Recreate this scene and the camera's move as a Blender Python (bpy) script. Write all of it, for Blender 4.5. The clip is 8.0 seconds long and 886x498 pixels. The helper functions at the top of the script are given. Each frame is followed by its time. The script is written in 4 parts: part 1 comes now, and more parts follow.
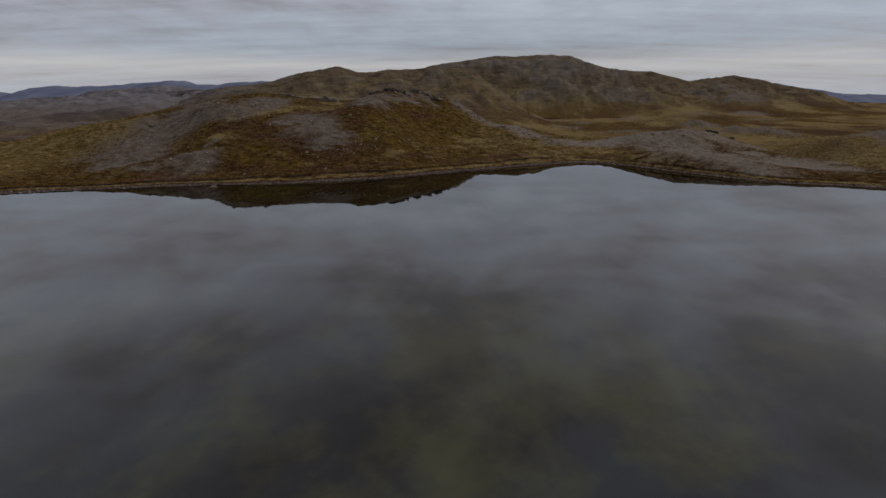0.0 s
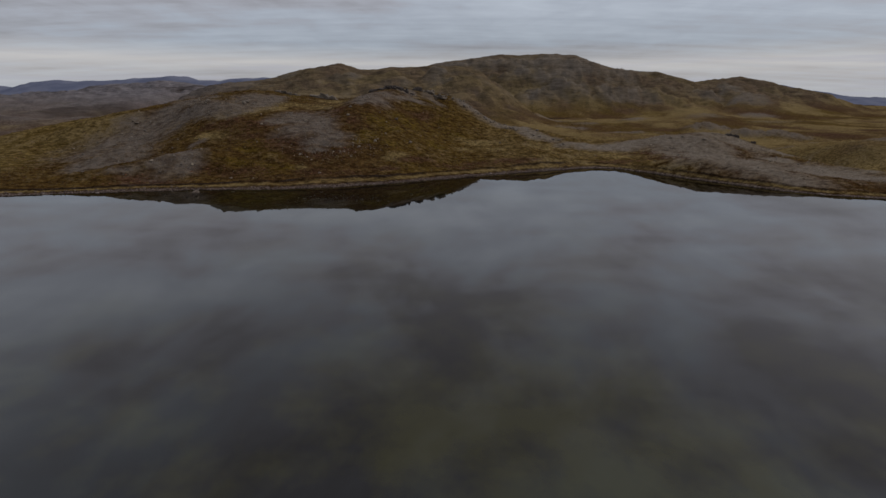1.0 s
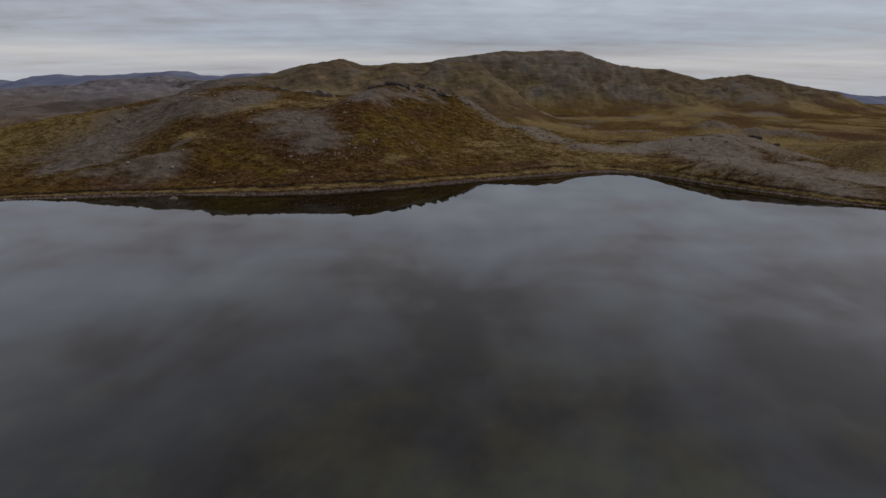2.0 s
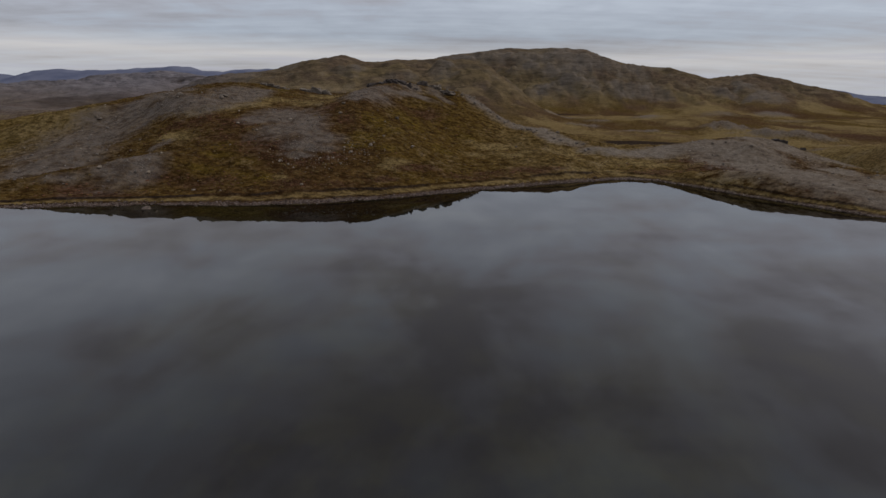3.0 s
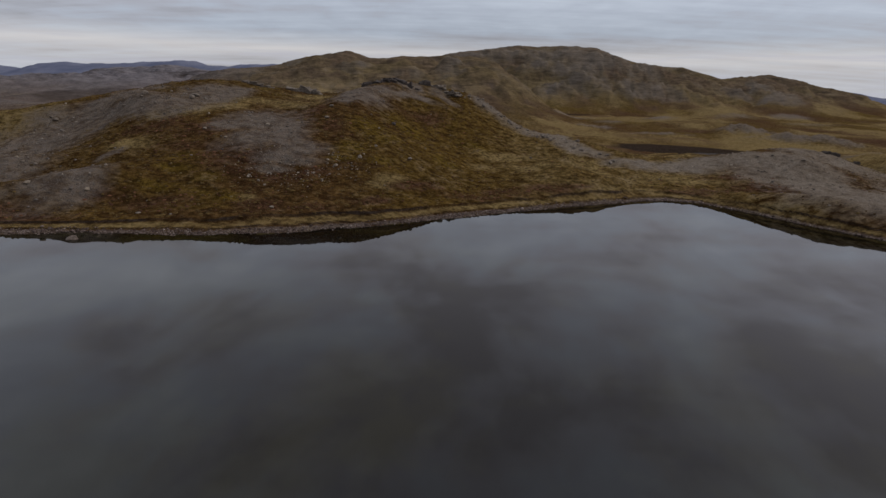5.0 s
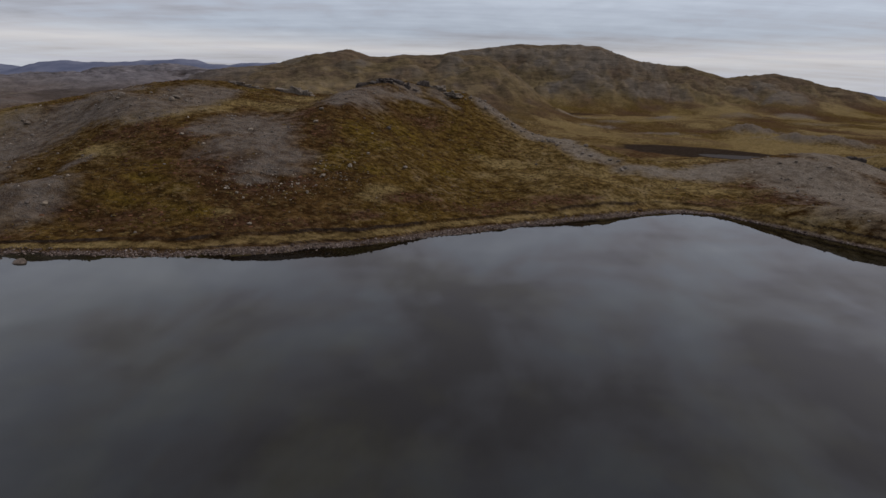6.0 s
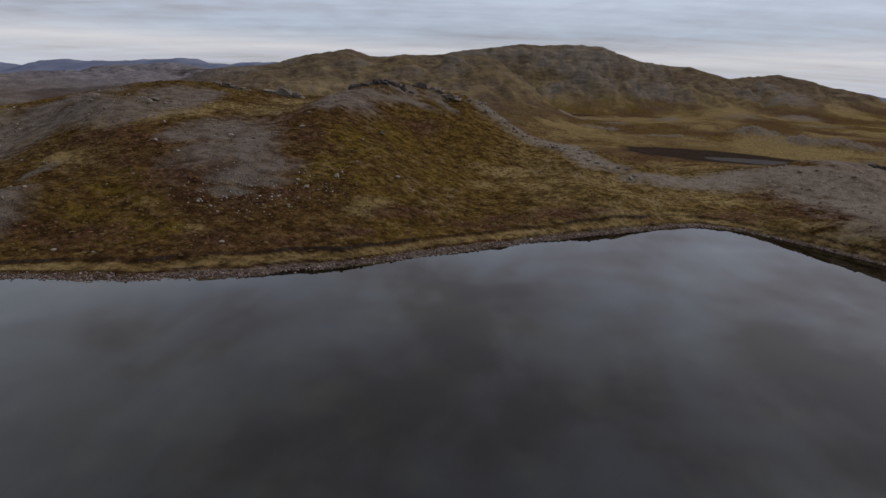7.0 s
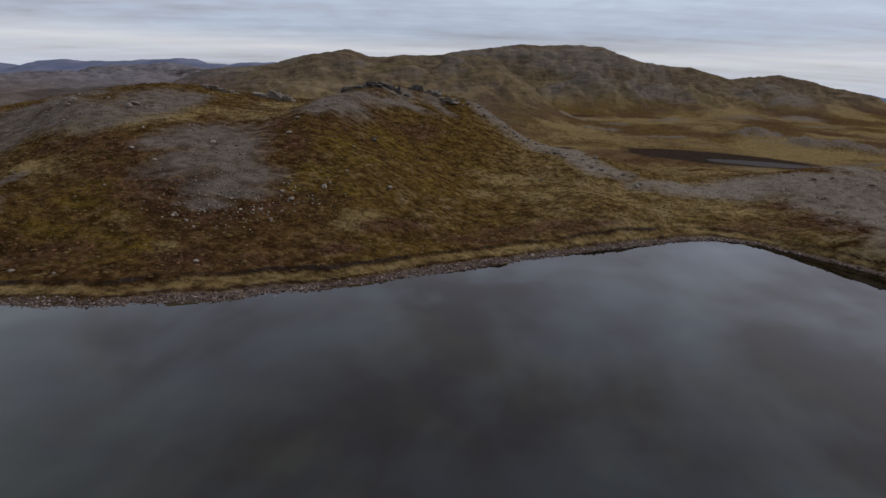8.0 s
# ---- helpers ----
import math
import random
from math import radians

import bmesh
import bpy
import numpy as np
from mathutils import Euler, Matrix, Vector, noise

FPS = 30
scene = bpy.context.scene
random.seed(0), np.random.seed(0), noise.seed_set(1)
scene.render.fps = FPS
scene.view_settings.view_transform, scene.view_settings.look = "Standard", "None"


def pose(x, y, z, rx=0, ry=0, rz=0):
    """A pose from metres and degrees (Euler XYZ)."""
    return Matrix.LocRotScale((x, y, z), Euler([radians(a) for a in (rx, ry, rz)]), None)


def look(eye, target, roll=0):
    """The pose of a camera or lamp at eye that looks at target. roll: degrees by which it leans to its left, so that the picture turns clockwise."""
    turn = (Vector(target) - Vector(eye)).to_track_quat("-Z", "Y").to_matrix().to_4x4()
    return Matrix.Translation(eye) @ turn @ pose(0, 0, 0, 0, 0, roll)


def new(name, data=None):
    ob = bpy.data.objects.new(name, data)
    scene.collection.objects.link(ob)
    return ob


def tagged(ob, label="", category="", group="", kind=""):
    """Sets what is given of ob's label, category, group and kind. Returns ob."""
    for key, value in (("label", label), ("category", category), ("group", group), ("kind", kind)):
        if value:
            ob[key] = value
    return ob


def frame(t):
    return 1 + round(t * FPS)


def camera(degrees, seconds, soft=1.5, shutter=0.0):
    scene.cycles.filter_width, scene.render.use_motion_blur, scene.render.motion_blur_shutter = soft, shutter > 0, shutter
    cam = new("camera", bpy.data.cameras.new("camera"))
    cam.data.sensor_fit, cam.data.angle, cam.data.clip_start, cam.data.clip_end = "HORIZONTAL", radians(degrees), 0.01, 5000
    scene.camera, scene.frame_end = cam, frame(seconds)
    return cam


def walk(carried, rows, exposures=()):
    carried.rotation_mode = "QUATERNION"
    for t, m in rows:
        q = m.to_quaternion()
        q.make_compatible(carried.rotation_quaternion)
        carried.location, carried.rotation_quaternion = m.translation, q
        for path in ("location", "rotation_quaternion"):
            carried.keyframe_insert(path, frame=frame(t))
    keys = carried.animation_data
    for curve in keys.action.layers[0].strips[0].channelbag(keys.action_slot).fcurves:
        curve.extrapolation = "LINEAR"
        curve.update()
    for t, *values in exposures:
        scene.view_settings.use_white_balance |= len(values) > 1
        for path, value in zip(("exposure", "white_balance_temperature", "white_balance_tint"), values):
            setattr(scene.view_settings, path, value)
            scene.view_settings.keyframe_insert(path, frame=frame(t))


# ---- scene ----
cam = camera(87.1, 8.0)
PATH = [
    (0, (2.705, -16.644, 32.101), (2.702, -14.75, 31.458), -0.4),
    (0.5, (2.26, -8.651, 32.028), (2.256, -6.758, 31.383), -0.2),
    (1, (1.762, -0.873, 32.135), (1.754, 1.019, 31.486), 0.2),
    (1.5, (1.552, 6.93, 32.168), (1.539, 8.82, 31.513), 0.4),
    (3, (0.584, 30.186, 32.625), (0.561, 32.069, 31.953), 0.9),
    (3.5, (0.489, 37.638, 32.806), (0.46, 39.521, 32.132), 1.2),
    (4, (0.527, 43.982, 33.132), (0.492, 45.863, 32.455), 1.3),
    (4.5, (0.768, 50.884, 33.367), (0.73, 52.765, 32.687), 1.5),
    (6, (1.471, 70.598, 34.401), (1.422, 72.476, 33.713), 1.6),
    (6.5, (1.999, 76.418, 34.656), (1.949, 78.295, 33.967), 1.7),
    (7, (2.5, 81.709, 34.999), (2.447, 83.586, 34.311), 1.8),
    (7.5, (2.929, 86.115, 35.382), (2.876, 87.993, 34.695), 1.7),
    (8, (3.174, 90.006, 35.808), (3.122, 91.884, 35.120), 1.8),
]
EXPOSURES = [(0, -0.16, 6800, 13.2), (1.5, -0.08, 6830, 13.2), (4, 0.04, 6770, 14.3), (6, 0.14, 6760, 14.6), (8, 0.24, 6440, 14)]
walk(cam, [(t, look(eye, target, roll)) for t, eye, target, roll in PATH], exposures=EXPOSURES)

# ---- sky and sun ----
world = bpy.data.worlds.new("world")
scene.world = world
world.use_nodes = True
wt = world.node_tree
wt.nodes.clear()


def wnode(kind, **props):
    n = wt.nodes.new(kind)
    for k, v in props.items():
        if k == "operation":
            n.operation = v
        elif k == "sky_type":
            n.sky_type = v
    return n


def wmath(op, a, b=None, clamp=False):
    n = wnode("ShaderNodeMath", operation=op)
    n.use_clamp = clamp
    for i, v in enumerate((a, b)):
        if v is None:
            continue
        if isinstance(v, (int, float)):
            n.inputs[i].default_value = v
        else:
            wt.links.new(v, n.inputs[i])
    return n.outputs[0]


def wramp(fac, stops):
    n = wnode("ShaderNodeValToRGB")
    el = n.color_ramp.elements
    while len(el) < len(stops):
        el.new(0.5)
    for e, (p, c) in zip(el, stops):
        e.position, e.color = p, (*c, 1)
    wt.links.new(fac, n.inputs[0])
    return n.outputs[0]


def wmix(fac, a, b, blend="MIX"):
    n = wnode("ShaderNodeMix")
    n.data_type, n.blend_type = "RGBA", blend
    for sock, v in ((n.inputs[0], fac), (n.inputs[6], a), (n.inputs[7], b)):
        if isinstance(v, (int, float)):
            sock.default_value = v
        elif isinstance(v, tuple):
            sock.default_value = (*v, 1)
        else:
            wt.links.new(v, sock)
    return n.outputs[2]


SUN_ELEVATION, SUN_AZIMUTH = radians(34), radians(76)
sky = wnode("ShaderNodeTexSky", sky_type="NISHITA")
sky.sun_disc, sky.sun_elevation, sky.sun_rotation = False, SUN_ELEVATION, SUN_AZIMUTH
way = wnode("ShaderNodeTexCoord").outputs["Generated"]
parts = wnode("ShaderNodeSeparateXYZ")
wt.links.new(way, parts.inputs[0])
dx, dy, dz = parts.outputs
# the overcast is a flat layer: the direction is carried up to a plane
up = wmath("ADD", wmath("MAXIMUM", dz, 0.0), 0.09)
flat = wnode("ShaderNodeCombineXYZ")
wt.links.new(wmath("DIVIDE", dx, up), flat.inputs[0])
wt.links.new(wmath("DIVIDE", dy, up), flat.inputs[1])


def wnoise(scale, detail, rough, stretch, seed, turn=0.35):
    m = wnode("ShaderNodeMapping")
    m.inputs["Scale"].default_value = (*stretch, 1)
    m.inputs["Location"].default_value = (seed, seed * 0.37, 0)
    m.inputs["Rotation"].default_value = (0, 0, turn)
    wt.links.new(flat.outputs[0], m.inputs[0])
    n = wnode("ShaderNodeTexNoise")
    n.inputs["Scale"].default_value, n.inputs["Detail"].default_value, n.inputs["Roughness"].default_value = scale, detail, rough
    n.inputs["Distortion"].default_value = 0.25
    wt.links.new(m.outputs[0], n.inputs[0])
    return n.outputs[0]


billow = wnoise(2.0, 6, 0.56, (1.0, 0.8), 21.7, -0.5)
streak = wnoise(0.5, 4, 0.52, (0.45, 1.3), 8.4)
# overhead the billows of the cloud base show more strongly than near the horizon
overhead = wramp(dz, [(0.10, (0.28, 0.28, 0.28)), (0.36, (1, 1, 1))])
swell = wmath("MULTIPLY", wmath("SUBTRACT", billow, 0.5), wmath("MULTIPLY", overhead, 1.2))
bands = wmath("MULTIPLY", wmath("SUBTRACT", streak, 0.5), wmath("ADD", 0.65, wmath("MULTIPLY", overhead, 0.3)))
wisp = wmath("MULTIPLY", wmath("SUBTRACT", wnoise(2.2, 6, 0.6, (0.3, 1.5), 3.1), 0.5), 0.36)
cover = wmath("ADD", 0.505, wmath("ADD", swell, wmath("ADD", bands, wisp)))
cloud = wramp(cover, [(0.30, (2.38, 2.43, 2.70)), (0.44, (3.08, 3.26, 3.74)), (0.54, (3.32, 3.73, 4.38)), (0.72, (4.02, 4.52, 5.22))])
# an overcast sky grows brighter towards the zenith
climb = wmath("MULTIPLY", wramp(dz, [(p, (v, v, v)) for p, v in ((0.0, 0.245), (0.10, 0.272), (0.16, 0.312), (0.35, 0.61), (0.62, 0.705), (1.0, 0.79))]), 4.0)
# and is thinner ahead, towards both sides low down, and on the side of the hidden sun
low_weight = wmath("SUBTRACT", 1.15, overhead)
sides = wmath("MULTIPLY", wmath("MULTIPLY", wmath("MULTIPLY", dx, dx), 0.55), low_weight)
lean_x = wmath("MULTIPLY", dx, wmath("SUBTRACT", wmath("MULTIPLY", overhead, 0.26), 0.13))
climb = wmath("MULTIPLY", climb, wmath("ADD", wmath("ADD", 0.79, sides), wmath("ADD", wmath("MULTIPLY", dy, 0.22), lean_x)))
lift = wnode("ShaderNodeCombineXYZ")
for socket in lift.inputs:
    wt.links.new(climb, socket)
cloud = wmix(1.0, cloud, lift.outputs[0], "MULTIPLY")
# the low, distant part of it is a colder grey
cloud = wmix(wramp(dz, [(0.05, (1, 1, 1)), (0.24, (0, 0, 0))]), cloud, wmix(1.0, cloud, (0.90, 0.955, 0.99), "MULTIPLY"))
veiled = wmix(0.93, sky.outputs[0], cloud)
# pale cream gap in the overcast close to the horizon
low = wramp(dz, [(0.0, (0.30, 0.30, 0.30)), (0.030, (0.50, 0.50, 0.50)), (0.048, (0.72, 0.72, 0.72)), (0.060, (0.36, 0.36, 0.36)), (0.080, (0.0, 0.0, 0.0))])
veiled = wmix(wmath("MULTIPLY", low, wmath("MULTIPLY", streak, 1.6), True), veiled, (6.2, 6.15, 6.0))
# thin slate-blue cloud slivers that lie across the gap
side = wnode("ShaderNodeCombineXYZ")
wt.links.new(wmath("MULTIPLY", dx, 5.0), side.inputs[0])
wt.links.new(wmath("MULTIPLY", dz, 95.0), side.inputs[1])
sliver = wnode("ShaderNodeTexNoise")
sliver.inputs["Scale"].default_value, sliver.inputs["Detail"].default_value, sliver.inputs["Roughness"].default_value = 1.0, 4, 0.55
wt.links.new(side.outputs[0], sliver.inputs[0])
thin = wmath("MULTIPLY", wramp(sliver.outputs[0], [(0.50, (0, 0, 0)), (0.64, (0.75, 0.75, 0.75))]), wramp(dz, [(0.018, (0.9, 0.9, 0.9)), (0.05, (0.8, 0.8, 0.8)), (0.062, (0, 0, 0))]))
veiled = wmix(thin, veiled, (4.3, 4.6, 5.3))
backg = wnode("ShaderNodeBackground")
backg.inputs["Strength"].default_value = 0.1
wt.links.new(veiled, backg.inputs[0])
wout = wnode("ShaderNodeOutputWorld")
wt.links.new(backg.outputs[0], wout.inputs[0])

sun_data = bpy.data.lights.new("sun", "SUN")
sun_data.energy, sun_data.angle, sun_data.color = 1.25, radians(12), (1.0, 0.94, 0.86)
sun = new("sun", sun_data)
sun_dir = Vector((math.sin(SUN_AZIMUTH) * math.cos(SUN_ELEVATION), math.cos(SUN_AZIMUTH) * math.cos(SUN_ELEVATION), math.sin(SUN_ELEVATION)))
sun.matrix_world = look(sun_dir * 300, (0, 0, 0))


# ---- materials ----
class Nodes:
    """Short hand for one node material."""

    def __init__(self, name):
        self.mat = bpy.data.materials.new(name)
        self.mat.use_nodes = True
        self.tree = self.mat.node_tree
        self.tree.nodes.clear()
        self.bsdf = self.tree.nodes.new("ShaderNodeBsdfPrincipled")
        out = self.tree.nodes.new("ShaderNodeOutputMaterial")
        self.tree.links.new(self.bsdf.outputs[0], out.inputs[0])
        self.place = self.tree.nodes.new("ShaderNodeNewGeometry").outputs["Position"]

    def put(self, sock, v):
        if isinstance(v, tuple):
            sock.default_value = (*v, 1) if len(v) == 3 and sock.type == "RGBA" else v
        elif isinstance(v, (int, float)):
            sock.default_value = v
        else:
            self.tree.links.new(v, sock)

    def noise(self, scale, detail=4, rough=0.55, stretch=(1, 1, 1), kind="noise", seed=0.0, warp=0.0):
        m = self.tree.nodes.new("ShaderNodeMapping")
        m.inputs["Scale"].default_value = stretch
        m.inputs["Location"].default_value = (seed, seed * 1.7, seed * 0.4)
        self.tree.links.new(self.place, m.inputs[0])
        if kind == "voronoi":
            n = self.tree.nodes.new("ShaderNodeTexVoronoi")
            n.inputs["Scale"].default_value = scale
            self.tree.links.new(m.outputs[0], n.inputs[0])
            return n.outputs["Distance"]
        n = self.tree.nodes.new("ShaderNodeTexNoise")
        n.inputs["Scale"].default_value, n.inputs["Detail"].default_value, n.inputs["Roughness"].default_value = scale, detail, rough
        n.inputs["Distortion"].default_value = warp
        self.tree.links.new(m.outputs[0], n.inputs[0])
        return n.outputs[0]

    def ramp(self, fac, stops):
        n = self.tree.nodes.new("ShaderNodeValToRGB")
        el = n.color_ramp.elements
        while len(el) < len(stops):
            el.new(0.5)
        for e, (p, c) in zip(el, stops):
            e.position, e.color = p, (c, c, c, 1) if isinstance(c, (int, float)) else (*c, 1)
        self.tree.links.new(fac, n.inputs[0])
        return n.outputs[0]

    def mix(self, fac, a, b, blend="MIX"):
        n = self.tree.nodes.new("ShaderNodeMix")
        n.data_type, n.blend_type = "RGBA", blend
        self.put(n.inputs[0], fac), self.put(n.inputs[6], a), self.put(n.inputs[7], b)
        return n.outputs[2]

    def math(self, op, a, b=0.0, clamp=False):
        n = self.tree.nodes.new("ShaderNodeMath")
        n.operation, n.use_clamp = op, clamp
        self.put(n.inputs[0], a), self.put(n.inputs[1], b)
        return n.outputs[0]

    def attribute(self, name):
        n = self.tree.nodes.new("ShaderNodeAttribute")
        n.attribute_name = name
        return n

    def rand(self):
        return self.tree.nodes.new("ShaderNodeObjectInfo").outputs["Random"]

    def island(self):
        return self.tree.nodes.new("ShaderNodeNewGeometry").outputs["Random Per Island"]

    def bump(self, height, strength, distance):
        n = self.tree.nodes.new("ShaderNodeBump")
        n.inputs["Strength"].default_value, n.inputs["Distance"].default_value = strength, distance
        self.tree.links.new(height, n.inputs["Height"])
        self.tree.links.new(n.outputs[0], self.bsdf.inputs["Normal"])

    def done(self, color, roughness=0.9, **more):
        self.put(self.bsdf.inputs["Base Color"], color)
        self.put(self.bsdf.inputs["Roughness"], roughness)
        for k, v in more.items():
            self.put(self.bsdf.inputs[k.replace("_", " ")], v)
        return self.mat


def tundra_material():
    n = Nodes("tundra")
    near = n.attribute("cover")
    split = n.tree.nodes.new("ShaderNodeSeparateColor")
    n.tree.links.new(near.outputs["Color"], split.inputs[0])
    rock, straw, russet = split.outputs
    other = n.attribute("extra")
    split2 = n.tree.nodes.new("ShaderNodeSeparateColor")
    n.tree.links.new(other.outputs["Color"], split2.inputs[0])
    moss, peat, bed = split2.outputs
    patch = n.noise(0.06, 6, 0.62, seed=2.0)
    clump = n.noise(0.42, 6, 0.68, seed=5.0, stretch=(0.6, 1.0, 1.0))
    grain = n.noise(2.6, 4, 0.72, seed=9.0)
    tuft = n.noise(0.9, 4, 0.75, seed=23.0, stretch=(0.8, 1.0, 1.0))
    # from afar the clumps of whole hollows and ledges count, near by those of single plants
    upland = near.outputs["Alpha"]
    lean = n.ramp(n.mix(upland, clump, n.noise(0.06, 7, 0.74, seed=51.0, stretch=(0.5, 0.8, 2.0))), [(0.38, 0.0), (0.62, 1.0)])
    fine = n.ramp(n.mix(upland, grain, n.noise(0.13, 6, 0.75, seed=57.0, stretch=(0.35, 0.6, 2.2))), [(0.36, 0.0), (0.64, 1.0)])
    heath = n.mix(lean, (0.0280, 0.0138, 0.0054), (0.0830, 0.0458, 0.0160))
    heath = n.mix(n.ramp(patch, [(0.42, 0.0), (0.62, 0.75)]), heath, n.mix(lean, (0.027, 0.0132, 0.0066), (0.075, 0.0390, 0.0180)))
    mossy = n.mix(lean, (0.042, 0.0266, 0.0050), (0.112, 0.0710, 0.0140))
    dry = n.mix(lean, (0.104, 0.071, 0.027), (0.205, 0.146, 0.062))
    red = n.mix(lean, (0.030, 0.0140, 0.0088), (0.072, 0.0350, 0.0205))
    stone = n.mix(fine, (0.064, 0.053, 0.046), (0.184, 0.161, 0.141))
    stone = n.mix(n.ramp(tuft, [(0.37, 0.0), (0.57, 0.9)]), stone, n.mix(lean, (0.066, 0.048, 0.034), (0.128, 0.100, 0.076)))
    # bare moraine gravel is paler than the frost-split rock
    stone = n.mix(n.math("MULTIPLY", other.outputs["Alpha"], 0.85), stone, n.mix(fine, (0.116, 0.095, 0.073), (0.196, 0.165, 0.132)))
    edge = n.math("MULTIPLY", n.math("SUBTRACT", n.mix(near.outputs["Alpha"], n.math("ADD", n.math("MULTIPLY", clump, 0.6), n.math("MULTIPLY", patch, 0.4)), n.noise(0.022, 6, 0.6, seed=41.0)), 0.5), 2.7)

    def soft(mask):
        return n.ramp(n.math("ADD", mask, edge), [(0.12, 0.0), (1.12, 0.97)])

    color = n.mix(n.ramp(n.math("ADD", moss, edge), [(0.05, 0.0), (0.92, 0.95)]), heath, mossy)
    color = n.mix(n.ramp(n.math("ADD", straw, edge), [(0.08, 0.0), (0.92, 0.95)]), color, dry)
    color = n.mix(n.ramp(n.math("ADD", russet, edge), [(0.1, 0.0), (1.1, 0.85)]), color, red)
    color = n.mix(soft(rock), color, stone)
    # greyer with height and distance: haze painted into the far slopes
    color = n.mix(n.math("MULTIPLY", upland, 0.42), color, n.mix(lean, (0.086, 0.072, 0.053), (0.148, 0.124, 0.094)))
    # haze over the hills to the west, put into the colour as slate grey
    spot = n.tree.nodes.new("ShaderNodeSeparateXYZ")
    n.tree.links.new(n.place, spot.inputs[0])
    western_haze = n.ramp(n.math("MULTIPLY", spot.outputs[0], -0.001), [(0.42, 0.0), (0.75, 0.62)])
    color = n.mix(n.math("MULTIPLY", western_haze, upland), color, n.mix(lean, (0.092, 0.089, 0.102), (0.170, 0.164, 0.186)))
    # shade of cracks and ledges, painted as dark streaks across the mountain's rock
    ledge = n.ramp(n.noise(0.09, 5, 0.68, seed=83.0, stretch=(0.22, 0.3, 2.6)), [(0.54, 0.0), (0.68, 0.55)])
    color = n.mix(n.math("MULTIPLY", n.math("MULTIPLY", ledge, upland), n.ramp(rock, [(0.15, 0.3), (0.6, 1.0)])), color, (0.030, 0.024, 0.019))
    color = n.mix(n.ramp(n.math("ADD", peat, n.math("MULTIPLY", edge, 0.4)), [(0.3, 0.0), (0.7, 1.0)]), color, n.mix(lean, (0.014, 0.010, 0.0075), (0.034, 0.024, 0.019)))
    # pale tufts of the tundra, and dark flecks that paint in the shade of hollows
    close = n.math("MULTIPLY", n.math("SUBTRACT", 1.0, n.math("MULTIPLY", upland, 0.85)), n.ramp(rock, [(0.2, 1.0), (0.7, 0.4)]))
    color = n.mix(n.math("MULTIPLY", close, n.ramp(tuft, [(0.38, 0.95), (0.52, 0.0)])), color, n.mix(0.65, color, (0.012, 0.008, 0.004)))
    color = n.mix(n.math("MULTIPLY", close, n.ramp(tuft, [(0.54, 0.0), (0.68, 0.30)])), color, n.mix(0.5, color, (0.25, 0.185, 0.10)))
    # lake bed: silt with weed
    weed = n.noise(0.05, 5, 0.6, seed=31.0)
    floor_color = n.mix(n.ramp(weed, [(0.42, 0.0), (0.62, 1.0)]), (0.006, 0.0052, 0.004), (0.026, 0.022, 0.008))
    color = n.mix(bed, color, floor_color)
    relief = n.math("ADD", n.math("MULTIPLY", clump, 0.7), n.math("MULTIPLY", grain, 0.3))
    coarse = n.math("MULTIPLY", n.noise(0.05, 7, 0.66, seed=77.0, stretch=(0.6, 0.8, 1.8)), n.math("MULTIPLY", upland, 5.5))
    n.bump(n.math("ADD", n.math("MULTIPLY", relief, n.math("MULTIPLY", n.math("SUBTRACT", 1.0, bed), 1.25)), coarse), 1.0, 1.0)
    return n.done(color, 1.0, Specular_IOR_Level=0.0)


def haze_tint_material(name, dark, light):
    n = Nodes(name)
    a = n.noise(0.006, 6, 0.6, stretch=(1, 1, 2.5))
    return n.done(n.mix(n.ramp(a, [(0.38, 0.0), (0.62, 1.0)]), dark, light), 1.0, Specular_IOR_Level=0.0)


def lake_material():
    """Deep murky water: a mirror-smooth surface over dark silt and weed."""
    n = Nodes("lake_water")
    weed = n.noise(0.035, 5, 0.6, seed=31.0)
    fleck = n.noise(0.16, 4, 0.6, seed=12.0)
    depth = n.math("ADD", n.math("MULTIPLY", weed, 0.65), n.math("MULTIPLY", fleck, 0.35))
    # the weed colour thins out towards the far shore
    apart = n.tree.nodes.new("ShaderNodeSeparateXYZ")
    n.tree.links.new(n.place, apart.inputs[0])
    thin = n.ramp(n.math("MULTIPLY", n.math("ADD", apart.outputs[1], 20.0), 0.008), [(0.20, 1.0), (0.75, 0.22)])
    color = n.mix(n.math("MULTIPLY", thin, n.ramp(depth, [(0.46, 0.0), (0.60, 1.0)])), (0.0031, 0.0027, 0.0021), (0.0290, 0.0275, 0.0054))
    n.bump(n.noise(0.035, 2, 0.5), 0.02, 0.5)
    return n.done(color, 0.02, IOR=1.333)


def pond_material():
    n = Nodes("pond_water")
    return n.done(n.mix(n.noise(0.12, 4), (0.024, 0.020, 0.018), (0.050, 0.042, 0.038)), 0.85, IOR=1.333, Specular_IOR_Level=0.06)


def stone_material(name, dark, light, lichen):
    n = Nodes(name)
    a = n.noise(1.6, 5, 0.65)
    b = n.noise(7.0, 4, 0.7, seed=4.0)
    color = n.mix(n.ramp(a, [(0.35, 0.0), (0.65, 1.0)]), dark, light)
    color = n.mix(n.ramp(b, [(0.55, 0.0), (0.7, 0.7)]), color, lichen)
    color = n.mix(n.math("MULTIPLY", n.rand(), 0.35), color, dark)
    n.bump(n.math("ADD", a, b), 0.6, 0.08)
    return n.done(color, 0.95, Specular_IOR_Level=0.15)


